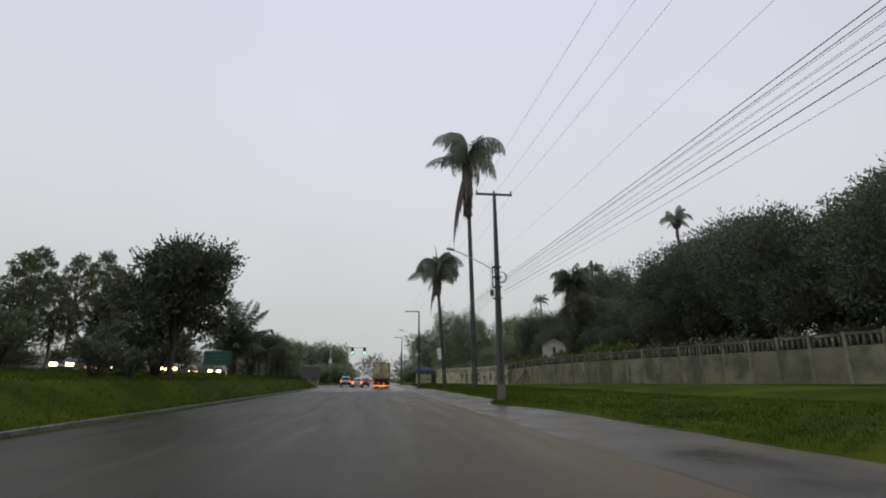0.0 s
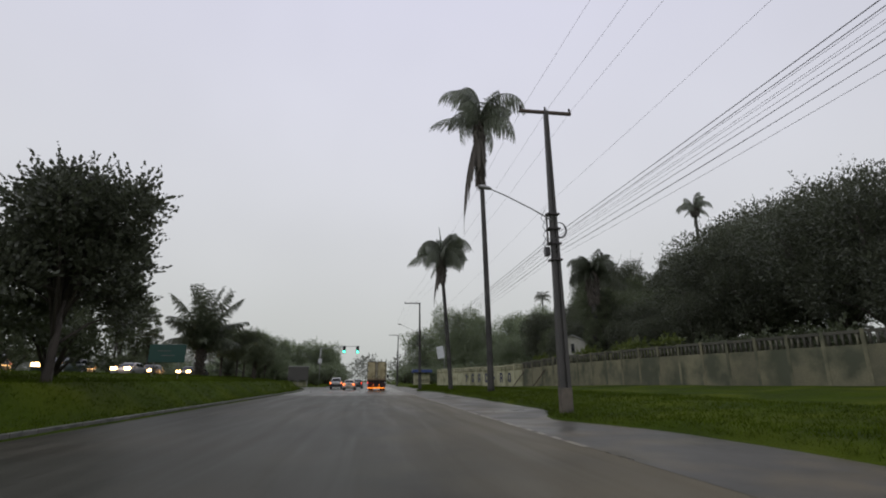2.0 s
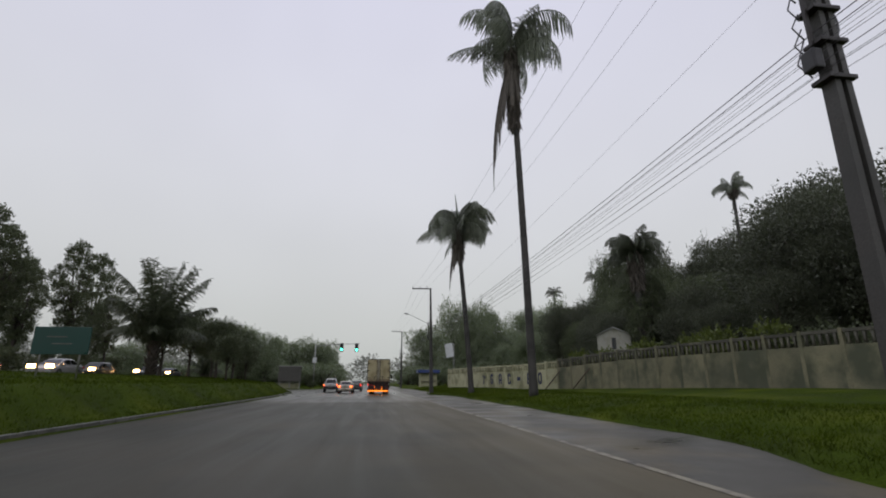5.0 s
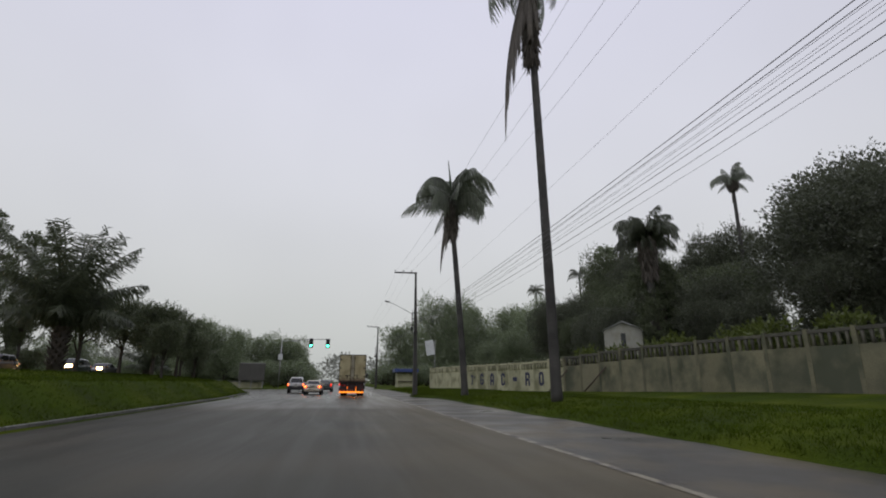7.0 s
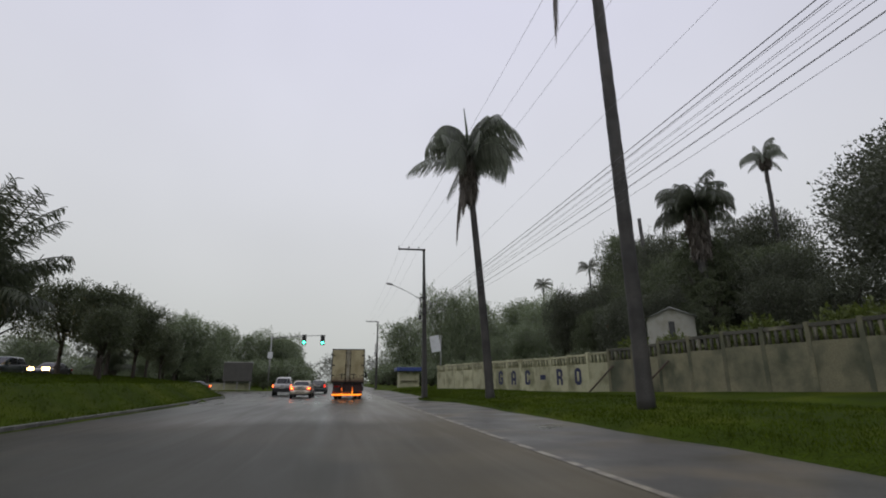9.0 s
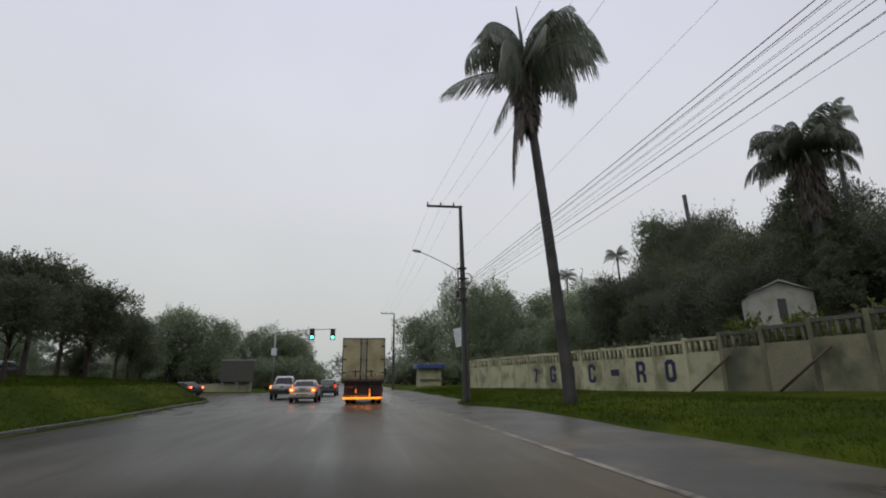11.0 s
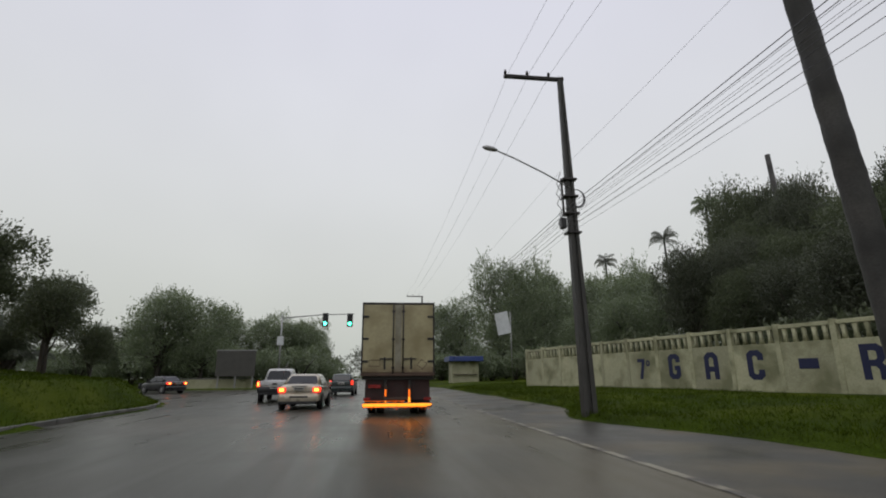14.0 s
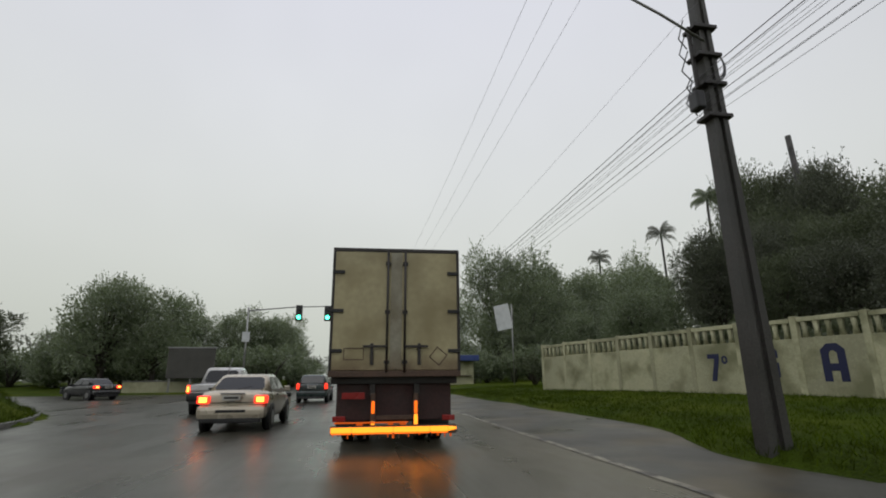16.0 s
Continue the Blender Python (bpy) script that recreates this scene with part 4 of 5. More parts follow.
# ---- utility poles, lamps and cables ----
def utility_pole(label, x, y, tall, arm, lean=0.0, lamp=None, worn=0.0, group="utility poles"):
    """A tapered concrete pole with recessed faces, crossarm, insulators, a wire rack, a coil and a street lamp arm."""
    z0 = height(x, y)
    ob = thing("utility_pole", label, "utility pole", Matrix.Translation((x, y, z0)) @ pose(0, 0, 0, 0, lean, 0), group)
    bm = bmesh.new()
    lo, hi = (0.21, 0.15), (0.082, 0.075)
    sec = []
    for z, (a, b) in ((-0.3, lo), (tall, hi)):
        c = 0.3
        sec.append([(-a, -b, z), (-a * c, -b, z), (-a * c, -b * 0.45, z), (a * c, -b * 0.45, z), (a * c, -b, z), (a, -b, z),
                    (a, b, z), (a * c, b, z), (a * c, b * 0.45, z), (-a * c, b * 0.45, z), (-a * c, b, z), (-a, b, z)])
    bm.free()
    shaft = loft(sec)
    for f in shaft.faces:
        f.smooth = False
    part("shaft", shaft, CONCRETE, ob)
    part("web", solid(-0.065, -0.05, 0, 0.065, 0.05, tall - 0.05), CONCRETE, ob)
    if worn:
        part("worn_foot", solid(-0.213, -0.153, -0.1, 0.213, 0.153, worn, 0.012), FOOT, ob, "pale worn concrete at the foot")
    part("crossarm", solid(arm[0], -0.06, tall - 0.14, arm[1], 0.06, tall - 0.02, 0.012), STEEL if arm[1] < 0.5 else WOOD, ob)
    first = None
    span = arm[1] - arm[0]
    for k in range(3):
        px = arm[0] + 0.06 + (span - 0.12) * (k / 2 if arm[1] > 0.5 else k / 2.6)
        if first is None:
            bm = piped([(0, 0, -0.02), (0, 0, 0.07)], 0.016, 6)
            tube(bm, [(0, 0, 0.06), (0, 0, 0.1), (0, 0, 0.12), (0, 0, 0.17), (0, 0, 0.2)], [0.05, 0.06, 0.035, 0.045, 0.02], 8)
            first = part("insulator", bm, STEEL, ob)
            first.matrix_basis = Matrix.Translation((px, 0, tall - 0.02))
        else:
            again(first, ob, Matrix.Translation((px, 0, tall - 0.02)))
    part("wire_rack", solid(-0.3, -0.03, 6.2, -0.24, 0.03, 7.5, 0.008), STEEL, ob)
    clamp = None
    for z in (5.6, 6.25, 6.85, 7.45):
        m = Matrix.Translation((0, 0, z))
        if clamp is None:
            clamp = part("clamp", solid(-0.27, -0.17, -0.035, 0.22, 0.17, 0.035, 0.01), STEEL, ob)
            clamp.matrix_basis = m
        else:
            again(clamp, ob, m)
    bm = bmesh.new()
    for j in range(3):
        pts = [(0.32 + 0.02 * j + (0.24 + 0.02 * j) * math.cos(a), 0.2 + 0.03 * j, 6.9 + (0.3 + 0.015 * j) * math.sin(a)) for a in np.linspace(0, 2 * math.pi, 25)]
        tube(bm, pts, 0.014, 5)
    part("cable_coil", bm, WIRE, ob, "spare black cable wound in a coil")
    rr = random.Random(int(y * 10))
    for j in range(5):
        zs = 5.7 + 0.35 * j
        part("drop_cable", piped([(-0.28, 0.1, zs), (-0.36 - 0.1 * rr.random(), 0.16, zs + 0.25), (-0.2, 0.18, zs + 0.5 + 0.3 * rr.random())], 0.013, 5), WIRE, ob)
    part("splice_box", solid(-0.42, -0.12, 5.75, -0.24, 0.12, 6.1, 0.03), BLACK, ob)
    if lamp:
        dx, dz = lamp
        part("lamp_arm", piped([(-0.05, -0.1, 7.15), (dx * 0.3, -0.1, 7.15 + dz * 0.37), (dx * 0.65, -0.1, 7.15 + dz * 0.76), (dx * 0.8, -0.1, 7.15 + dz * 0.9), (dx * 0.86, -0.1, 7.2 + dz * 0.93)], 0.025, 7), GALV, ob)
        bm = piped([(dx * 0.83, -0.1, 7.18 + dz * 0.92), (dx * 0.87, -0.1, 7.2 + dz * 0.93), (dx * 0.96, -0.1, 7.2 + dz * 0.97), (dx, -0.1, 7.2 + dz * 0.98)], [0.04, 0.08, 0.085, 0.025], 10)
        part("lamp_head", bm, GALV, ob, "grey unlit street lamp head")
    return ob


POLES = ((7.0, -23.0, 12.0), (7.0, 27.5, 12.05), (6.8, 76.3, 11.35), (6.8, 126.0, 11.35))
utility_pole("tall weathered concrete utility pole beside the road", *POLES[0], (-1.1, 1.1))
utility_pole("weathered concrete utility pole with wide crossarm and street lamp", *POLES[1], (-1.15, 1.1), -0.6, (-3.0, 1.3), 0.85)
utility_pole("weathered concrete utility pole with offset steel crossarm and street lamp", *POLES[2], (-2.05, 0.12), -0.8, (-2.95, 1.3))
utility_pole("weathered concrete utility pole far along the road", *POLES[3], (-2.05, 0.12))

UPPER = {0: (-1.04, 0.0, 1.04), 1: (-1.09, 0.0, 1.04), 2: (-1.99, -1.25, -0.5), 3: (-1.99, -1.25, -0.5)}
LOWER = ((7.85, 0.007, 0.35), (6.46, 0.013, 0.3), (6.36, 0.011, 0.3), (6.24, 0.008, 0.3), (6.2, 0.008, 0.38), (6.15, 0.0085, 0.33), (6.03, 0.009, 0.42), (5.9, 0.014, 0.35), (5.8, 0.0085, 0.45), (5.7, 0.011, 0.4), (5.58, 0.0085, 0.48))


def cable(p, q, sag, r):
    bm = bmesh.new()
    pts = [Vector(p).lerp(Vector(q), t) - Vector((0, 0, sag * 4 * t * (1 - t))) for t in np.linspace(0, 1, 25)]
    tube(bm, pts, r * 0.6, 5)
    return bm


for a in range(3):
    (xa, ya, ta), (xb, yb, tb) = POLES[a], POLES[a + 1]
    za, zb = height(xa, ya), height(xb, yb)
    span = thing("overhead_cables", "black overhead cables strung between the utility poles", "cables", group="overhead cables")
    for k in range(3):
        part("power_line", cable((xa + UPPER[a][k], ya, za + ta + 0.14), (xb + UPPER[a + 1][k], yb, zb + tb + 0.14), 0.7, 0.0085), WIRE, span)
    for k, (z, r, sag) in enumerate(LOWER):
        off = -0.31 + 0.05 * (k % 3)
        part("cable", cable((xa + off, ya, za + z), (xb + off, yb, zb + z), sag, r * (1.15 if k in (1, 2) else 0.8)), WIRE, span)


# ---- boundary wall ----
W0, WD = Vector((15.42, 88.05)), Vector((3.07, -12.48)).normalized()
PITCH = 2.23


def along(s):
    p = W0 + WD * s
    return p.x, p.y


TURN = math.degrees(math.atan2(WD.y, WD.x))
wall = tagged(thing("boundary_wall", "stained white plastered boundary wall with pillars and an open baluster top", "wall"), kind="structure")
bm = solid(0.02, -0.09, -0.5, PITCH - 0.02, 0.09, 2.05, 0.01)
me_panel = part("panel", bm, PLASTER, wall)
me_post = part("post", solid(-0.11, -0.115, -0.5, 0.11, 0.115, 2.83, 0.015), PLASTER, wall)
me_rail = part("top_rail", solid(0.13, -0.1, 2.62, PITCH - 0.13, 0.1, 2.78, 0.012), PLASTER, wall)
me_bal = part("baluster", loft([[(-0.085, -0.07, 2.051), (0.085, -0.07, 2.051), (0.085, 0.07, 2.051), (-0.085, 0.07, 2.051)],
                                [(-0.05, -0.07, 2.3), (0.05, -0.07, 2.3), (0.05, 0.07, 2.3), (-0.05, 0.07, 2.3)],
                                [(-0.085, -0.07, 2.618), (0.085, -0.07, 2.618), (0.085, 0.07, 2.618), (-0.085, 0.07, 2.618)]]), PLASTER, wall)
sources = []
for src in (me_panel, me_post, me_rail, me_bal):
    old = src.data.copy()
    old.materials[0] = PLASTER_DARK if src in (me_rail, me_bal) else PLASTER_OLD
    sources.append((src.data, old, src.name))
    bpy.data.objects.remove(src)


def wall_piece(kind, aged, m):
    new_me, old_me, name = sources[kind]
    o = new(name, old_me if aged else new_me)
    o.parent = wall
    o.matrix_basis = m


for k in range(-5, 33):
    x, y = along((k - 0.5) * PITCH)
    base = height(x, y) - 0.05
    m = Matrix.Translation((x, y, base)) @ pose(0, 0, 0, 0, 0, TURN) @ Matrix.Diagonal((1, 1, 1 + 0.17 * smooth(5, 12, k), 1))
    aged = k > 7
    wall_piece(0, aged, m)
    wall_piece(1, aged, m)
    wall_piece(2, aged, m)
    for j in range(5):
        wall_piece(3, aged, m @ Matrix.Translation((0.13 + (PITCH - 0.26) * (j + 0.5) / 5, 0, 0)))


def ring(x0, y0, x1, y1, c):
    return [(x0 + c, y0), (x0, y0 + c), (x0, y1 - c), (x0 + c, y1), (x1 - c, y1), (x1, y1 - c), (x1, y0 + c), (x1 - c, y0)]


C_TOP = [(0.15, 0), (0, 0.13), (0, 0.87), (0.15, 1), (0.45, 1), (0.6, 0.87), (0.6, 0.66), (0.39, 0.66), (0.39, 0.76), (0.34, 0.81), (0.26, 0.81), (0.21, 0.76), (0.21, 0.24), (0.26, 0.19), (0.34, 0.19), (0.39, 0.24)]
BLOCK = {
    "7": [[(0, 0.83), (0, 1), (0.46, 1), (0.46, 0.84), (0.27, 0), (0.08, 0), (0.27, 0.83)], ring(0.54, 0.62, 0.76, 0.92, 0.07), ring(0.61, 0.7, 0.69, 0.84, 0.02)],
    "G": [C_TOP + [(0.39, 0.36), (0.31, 0.36), (0.31, 0.53), (0.6, 0.53), (0.6, 0.13), (0.45, 0)]],
    "A": [[(0, 0), (0, 0.84), (0.17, 1), (0.43, 1), (0.6, 0.84), (0.6, 0), (0.4, 0), (0.4, 0.28), (0.2, 0.28), (0.2, 0)], [(0.2, 0.47), (0.2, 0.74), (0.26, 0.81), (0.34, 0.81), (0.4, 0.74), (0.4, 0.47)]],
    "C": [C_TOP + [(0.39, 0.34), (0.6, 0.34), (0.6, 0.13), (0.45, 0)]],
    "R": [[(0, 0), (0, 1), (0.45, 1), (0.6, 0.87), (0.6, 0.57), (0.5, 0.46), (0.6, 0.35), (0.6, 0), (0.4, 0), (0.4, 0.29), (0.33, 0.37), (0.2, 0.37), (0.2, 0)], [(0.2, 0.55), (0.2, 0.81), (0.35, 0.81), (0.4, 0.77), (0.4, 0.6), (0.35, 0.55)]],
    "O": [ring(0, 0, 0.6, 1, 0.16), ring(0.2, 0.2, 0.4, 0.8, 0.06)],
    "-": [[(0, 0.34), (0, 0.66), (0.6, 0.66), (0.6, 0.34)]],
}


def wall_letter(text, s, tall, wide, low):
    """A stencilled block letter, a thin coat of paint on the wall."""
    cu = bpy.data.curves.new("letter", "CURVE")
    cu.dimensions, cu.fill_mode, cu.extrude = "2D", "BOTH", 0.003
    for outline in BLOCK[text]:
        sp = cu.splines.new("POLY")
        sp.points.add(len(outline) - 1)
        sp.use_cyclic_u = True
        for p, (u, v) in zip(sp.points, outline):
            p.co = ((u - 0.3) * wide / 0.6, v * tall, 0, 1)
    o = new("letter", cu)
    me = bpy.data.meshes.new_from_object(o)
    bpy.data.objects.remove(o)
    x, y = along(s)
    n = Vector((WD.y, -WD.x))
    if n.x > 0:
        n = -n
    me.materials.clear()
    me.materials.append(BLUE)
    ob = new("painted_letter", me)
    ob.matrix_basis = Matrix.Translation((x + n.x * 0.098, y + n.y * 0.098, height(x, y) + low)) @ pose(0, 0, 0, 90, 0, TURN)
    what = "dash" if text == "-" else "block letter"
    return tagged(ob, "dark blue " + what + " painted on the white wall", "wall lettering", "wall lettering")


for k, text in enumerate("7GAC-RO"):
    wall_letter(text, k * PITCH, 1.1 if text == "7" else 1.26, 0.72 if text == "7" else 0.76, 0.5)

for s0, s1, h in ((15.0, 17.3, 1.75), (19.7, 22.0, 1.85)):
    (x0, y0), (x1, y1) = along(s0), along(s1)
    bm = piped([(x0 - 0.5, y0 - 0.1, height(x0, y0) - 0.02), (x1 - 0.22, y1 - 0.05, height(x1, y1) + h)], [0.065, 0.055], 7)
    tagged(part("timber_prop", bm, WOOD, None), "dark timber prop leaning on the wall", "timber", "timber props")

# hut behind the wall
hut = thing("small_house", "small white house with a pale sheet roof behind the wall", "house", Matrix.Translation((26.6, 77.4, height(28, 76))) @ pose(0, 0, 0, 0, 0, -31))
part("wall", solid(0, 0, -0.3, 3.7, 2.4, 5.70, 0.01), WHITEWASH, hut)
bm = loft([[(-0.2, -0.25, 5.63), (1.85, -0.25, 6.57), (3.9, -0.25, 5.63), (1.85, -0.25, 6.45)], [(-0.2, 2.6, 5.63), (1.85, 2.6, 6.57), (3.9, 2.6, 5.63), (1.85, 2.6, 6.45)]])
for f in bm.faces:
    f.smooth = False
part("roof", bm, SHEET, hut)
part("gable", loft([[(0.08, 0.0, 5.70), (3.62, 0.0, 5.70), (1.85, 0.0, 6.43)], [(0.08, 2.4, 5.70), (3.62, 2.4, 5.70), (1.85, 2.4, 6.43)]]), WHITEWASH, hut)
win = part("window", solid(1.62, -0.05, 4.00, 2.08, 0.02, 5.30, 0.01), BLACK, hut)
part("pane", solid(1.67, -0.06, 4.05, 2.03, -0.045, 5.25), GLASS, win)
part("shutter", solid(2.12, -0.06, 3.95, 2.4, -0.002, 5.40, 0.01), WHITEWASH, win)

# kiosk with a blue roof at the roadside
kiosk = thing("kiosk", "small roadside kiosk with a blue sheet roof", "kiosk", Matrix.Translation((12.4, 126.5, height(12.4, 126.5))))
part("wall", solid(-1.6, 0, -0.2, 1.9, 3.0, 2.6, 0.02), PLASTER, kiosk)
part("roof", solid(-2.1, -0.8, 2.6, 2.4, 3.5, 3.25, 0.08), ROOF_BLUE, kiosk)
part("counter", solid(-1.4, -0.3, 0.9, 1.6, 0.0, 1.0, 0.01), WOOD, kiosk)

# ---- signs and signals ----
sign = thing("direction_sign", "green road direction sign on two posts", "road sign", Matrix.Translation((-13.4, 46.0, height(-13.4, 46.0))))
part("panel", solid(-1.15, -0.03, 1.0, 1.15, 0.03, 2.2, 0.02), SIGN_GREEN, sign)
leg = part("post", piped([(-0.8, 0.06, -0.3), (-0.8, 0.06, 2.1)], 0.04, 8), GALV, sign)
again(leg, sign, Matrix.Translation((1.6, 0, 0)))
bar = part("text_bar", solid(-0.6, -0.04, 1.74, 0.2, -0.031, 1.79), KERB, sign)
again(bar, sign, Matrix.Translation((0.25, 0, -0.3)))

board = thing("sign_board", "blank white sign board on a slim steel post", "sign board", Matrix.Translation((15.6, 118.5, height(15.6, 118.5))) @ pose(0, 0, 0, 0, 0, -32))
part("panel", solid(-0.8, -0.04, -1.3, 0.8, 0.04, 1.3, 0.02, Matrix.Translation((0, 0, 6.7)) @ pose(0, 0, 0, 0, -9, 0)), SIGN_WHITE, board)
part("post", piped([(0.9, 0.12, -0.3), (0.9, 0.12, 8.0)], 0.07, 8), GALV, board)
part("bracket", solid(-0.9, 0.04, 6.6, 0.95, 0.12, 6.7), GALV, board)

mast = thing("traffic_light", "traffic light mast with long arm and green lamps lit", "traffic light", Matrix.Translation((-10.2, 122.5, 0.0)))
part("pole", piped([(0, 0, -0.3), (0, 0, 8.4)], [0.12, 0.085], 10), GALV, mast)
part("arm", piped([(0, 0, 8.05), (4.5, 0, 8.5), (8.4, 0, 8.65)], [0.07, 0.06, 0.045], 8), GALV, mast)
for px in (5.0, 7.9):
    zc = 7.2
    head = part("signal_head", solid(px - 0.25, -0.15, zc, px + 0.25, 0.12, zc + 1.42, 0.04), BLACK, mast)
    part("back_board", solid(px - 0.34, 0.125, zc - 0.1, px + 0.34, 0.14, zc + 1.52, 0.02), BLACK, mast)
    part("hanger", solid(px - 0.04, 0.0, zc + 1.1, px + 0.04, 0.06, 8.6), GALV, mast)
    for j in range(3):
        z = zc + 0.25 + 0.46 * j
        part("lens", piped([(px, -0.15, z), (px, -0.2, z)], [0.2, 0.17], 16), GREEN_ON if j == 0 else GLASS, head, "lit green lens" if j == 0 else "")
        part("visor", solid(px - 0.2, -0.36, z + 0.2, px + 0.2, -0.151, z + 0.215), BLACK, head)
part("plate", solid(-0.4, -0.12, 4.9, 0.35, -0.09, 5.9, 0.02), SIGN_WHITE, mast)

hoard = thing("hoarding", "dark hoarding panel behind the junction", "hoarding", Matrix.Translation((-15.0, 119.6, 0.1)))
part("panel", solid(-1.3, -0.05, 1.3, 2.8, 0.05, 4.0, 0.02), HOARD, hoard)
leg = part("post", solid(-1.1, 0.051, -0.4, -0.95, 0.2, 4.0), GALV, hoard)
for dx in (1.8, 3.6):
    again(leg, hoard, Matrix.Translation((dx, 0, 0)))
part("rim", solid(-1.4, -0.08, 4.0, 2.9, 0.08, 4.12, 0.02), GALV, hoard)
low_wall = thing("low_wall", "low pale concrete wall at the far side of the junction", "wall", Matrix.Translation((-15.0, 120.6, 0.1)))
part("base", solid(-5.2, -0.1, -0.3, 2.4, 0.1, 1.0, 0.02), PLASTER, low_wall)
part("coping", solid(-5.25, -0.14, 1.0, 2.45, 0.14, 1.1, 0.02), KERB, low_wall)


# ---- vehicles ----
def wheel(parent, x, y, r, w, rim=ALLOY):
    bm = piped([(x - w / 2, y, r), (x - w / 2 + 0.03, y, r), (x + w / 2 - 0.03, y, r), (x + w / 2, y, r)], [r * 0.88, r, r, r * 0.88], 22)
    tyre = part("wheel", bm, RUBBER, parent)
    s = 1 if x > 0 else -1
    part("rim", piped([(x + s * (w / 2 - 0.02), y, r), (x + s * (w / 2 + 0.012), y, r)], [r * 0.66, r * 0.6], 18), rim, tyre)
    return tyre


def body_section(y, w, z0, z1):
    """A rounded cross-section, both sides."""
    half = [(0.0, z0), (0.72 * w, z0), (0.93 * w, z0 + 0.08), (w, z0 + 0.45 * (z1 - z0)), (0.985 * w, z1 - 0.16), (0.93 * w, z1 - 0.045), (0.8 * w, z1), (0.0, z1 + 0.02)]
    return [(x, y, z) for x, z in half] + [(-x, y, z) for x, z in half[-2:0:-1]]


def round_off(ob):
    """Softens pressed sheet metal."""
    mod = ob.modifiers.new("round", "SUBSURF")
    mod.levels = mod.render_levels = 2


def car(label, category, m, paint, hull, cabin, width, lit="rear", brake=RED_ON, name="car", group="cars on the road", tyre_r=0.3, axles=(0.75, 3.3), lamp=(0.34, 0.17, 0.72), bed=None, rod=False, lens=(0.3, 0.14)):
    """A car, its tail at y = 0 and its nose towards +y. hull: (y, half width, low, high) stations. cabin: (y, z) rear foot, rear top, front top, front foot."""
    ob = thing(name, label, category, m, group)
    w = width / 2
    length = hull[-1][0]
    bm = loft([body_section(y, a, lo, hi) for y, a, lo, hi in hull])
    body = part("body", bm, paint, ob)
    round_off(body)
    (y0, z0), (y1, z1), (y2, z2), (y3, z3) = cabin
    a, b = w * 0.93, w * 0.7
    foot = [Vector(v) for v in ((-a, y0, z0 - 0.05), (a, y0, z0 - 0.05), (a, y3, z3 - 0.05), (-a, y3, z3 - 0.05))]
    top = [Vector(v) for v in ((-b, y1, z1), (b, y1, z1), (b, y2, z2), (-b, y2, z2))]
    shell = loft([[tuple(v) for v in foot], [tuple(v) for v in top]])
    edges = [e for e in shell.edges if max(v.co.z for v in e.verts) > z0 + 0.1]
    bmesh.ops.bevel(shell, geom=edges, offset=0.14, segments=5, affect="EDGES", profile=0.6)
    for f in shell.faces:
        f.smooth = True
    part("cabin", shell, paint, ob)
    for k, what in enumerate(("rear_window", "side_window", "windscreen", "side_window")):
        n = (k + 1) % 4
        quad = [foot[k], foot[n], top[n], top[k]]
        up = (quad[1] - quad[0]).cross(quad[3] - quad[0]).normalized()
        if up.dot(quad[0] + quad[2] - foot[0] - foot[2]) < 0:
            up = -up
        spans = ((0.08, 0.92),) if k in (0, 2) else ((0.1, 0.5), (0.54, 0.9))
        for u0, u1 in spans:
            v0, v1, c, e = 0.15, 0.84, 0.05, 0.1
            face = []
            for u, v in ((u0 + c, v0), (u1 - c, v0), (u1, v0 + e), (u1, v1 - e), (u1 - c, v1), (u0 + c, v1), (u0, v1 - e), (u0, v0 + e)):
                lo, hi = quad[0].lerp(quad[1], u), quad[3].lerp(quad[2], u)
                face.append(lo.lerp(hi, v))
            pane = loft([[tuple(p - up * 0.03) for p in face], [tuple(p + up * 0.007) for p in face]])
            for f in pane.faces:
                f.smooth = False
            part(what, pane, GLASS, ob)
    zr = hull[0][3]
    low = hull[0][2]
    part("rear_bumper", solid(-w * 0.97, -0.1, low - 0.03, w * 0.97, 0.3, low + 0.3, 0.12), paint if not bed else BLACK, ob)
    part("bumper_insert", solid(-w * 0.84, -0.07, low - 0.12, w * 0.84, 0.14, low + 0.0, 0.03), BLACK, ob)
    part("bumper_slot", solid(-w * 0.42, -0.106, low + 0.13, w * 0.42, -0.06, low + 0.2, 0.015), BLACK, ob)
    part("front_bumper", solid(-w * 0.95, length - 0.2, low + 0.02, w * 0.95, length + 0.08, low + 0.36, 0.06), paint, ob)
    plate = part("number_plate", solid(-0.22, -0.118, low + 0.42 if not bed else low + 0.2, 0.22, -0.04, low + 0.55 if not bed else low + 0.33, 0.008), PLATE, ob)
    part("plate_bar", solid(-0.17, -0.122, low + 0.46 if not bed else low + 0.24, 0.17, -0.1175, low + 0.51 if not bed else low + 0.29), BLACK, plate)
    lw, lh, lz = lamp
    for s in (-1, 1):
        x1 = s * w * 0.985
        x0 = x1 - s * lw
        rear = lit in ("rear", "both")
        tail = part("tail_light", solid(min(x0, x1), -0.05, lz, max(x0, x1), 0.22, lz + lh, 0.045), RED_ON if rear else RED_LENS, ob)
        if rear:
            xm = (x0 + x1) / 2
            part("lit_lamp", solid(xm - lw * 0.3, -0.062, lz + lh * 0.18, xm + lw * 0.3, -0.045, lz + lh * 0.82, 0.006), brake, tail, "glowing orange lamp")
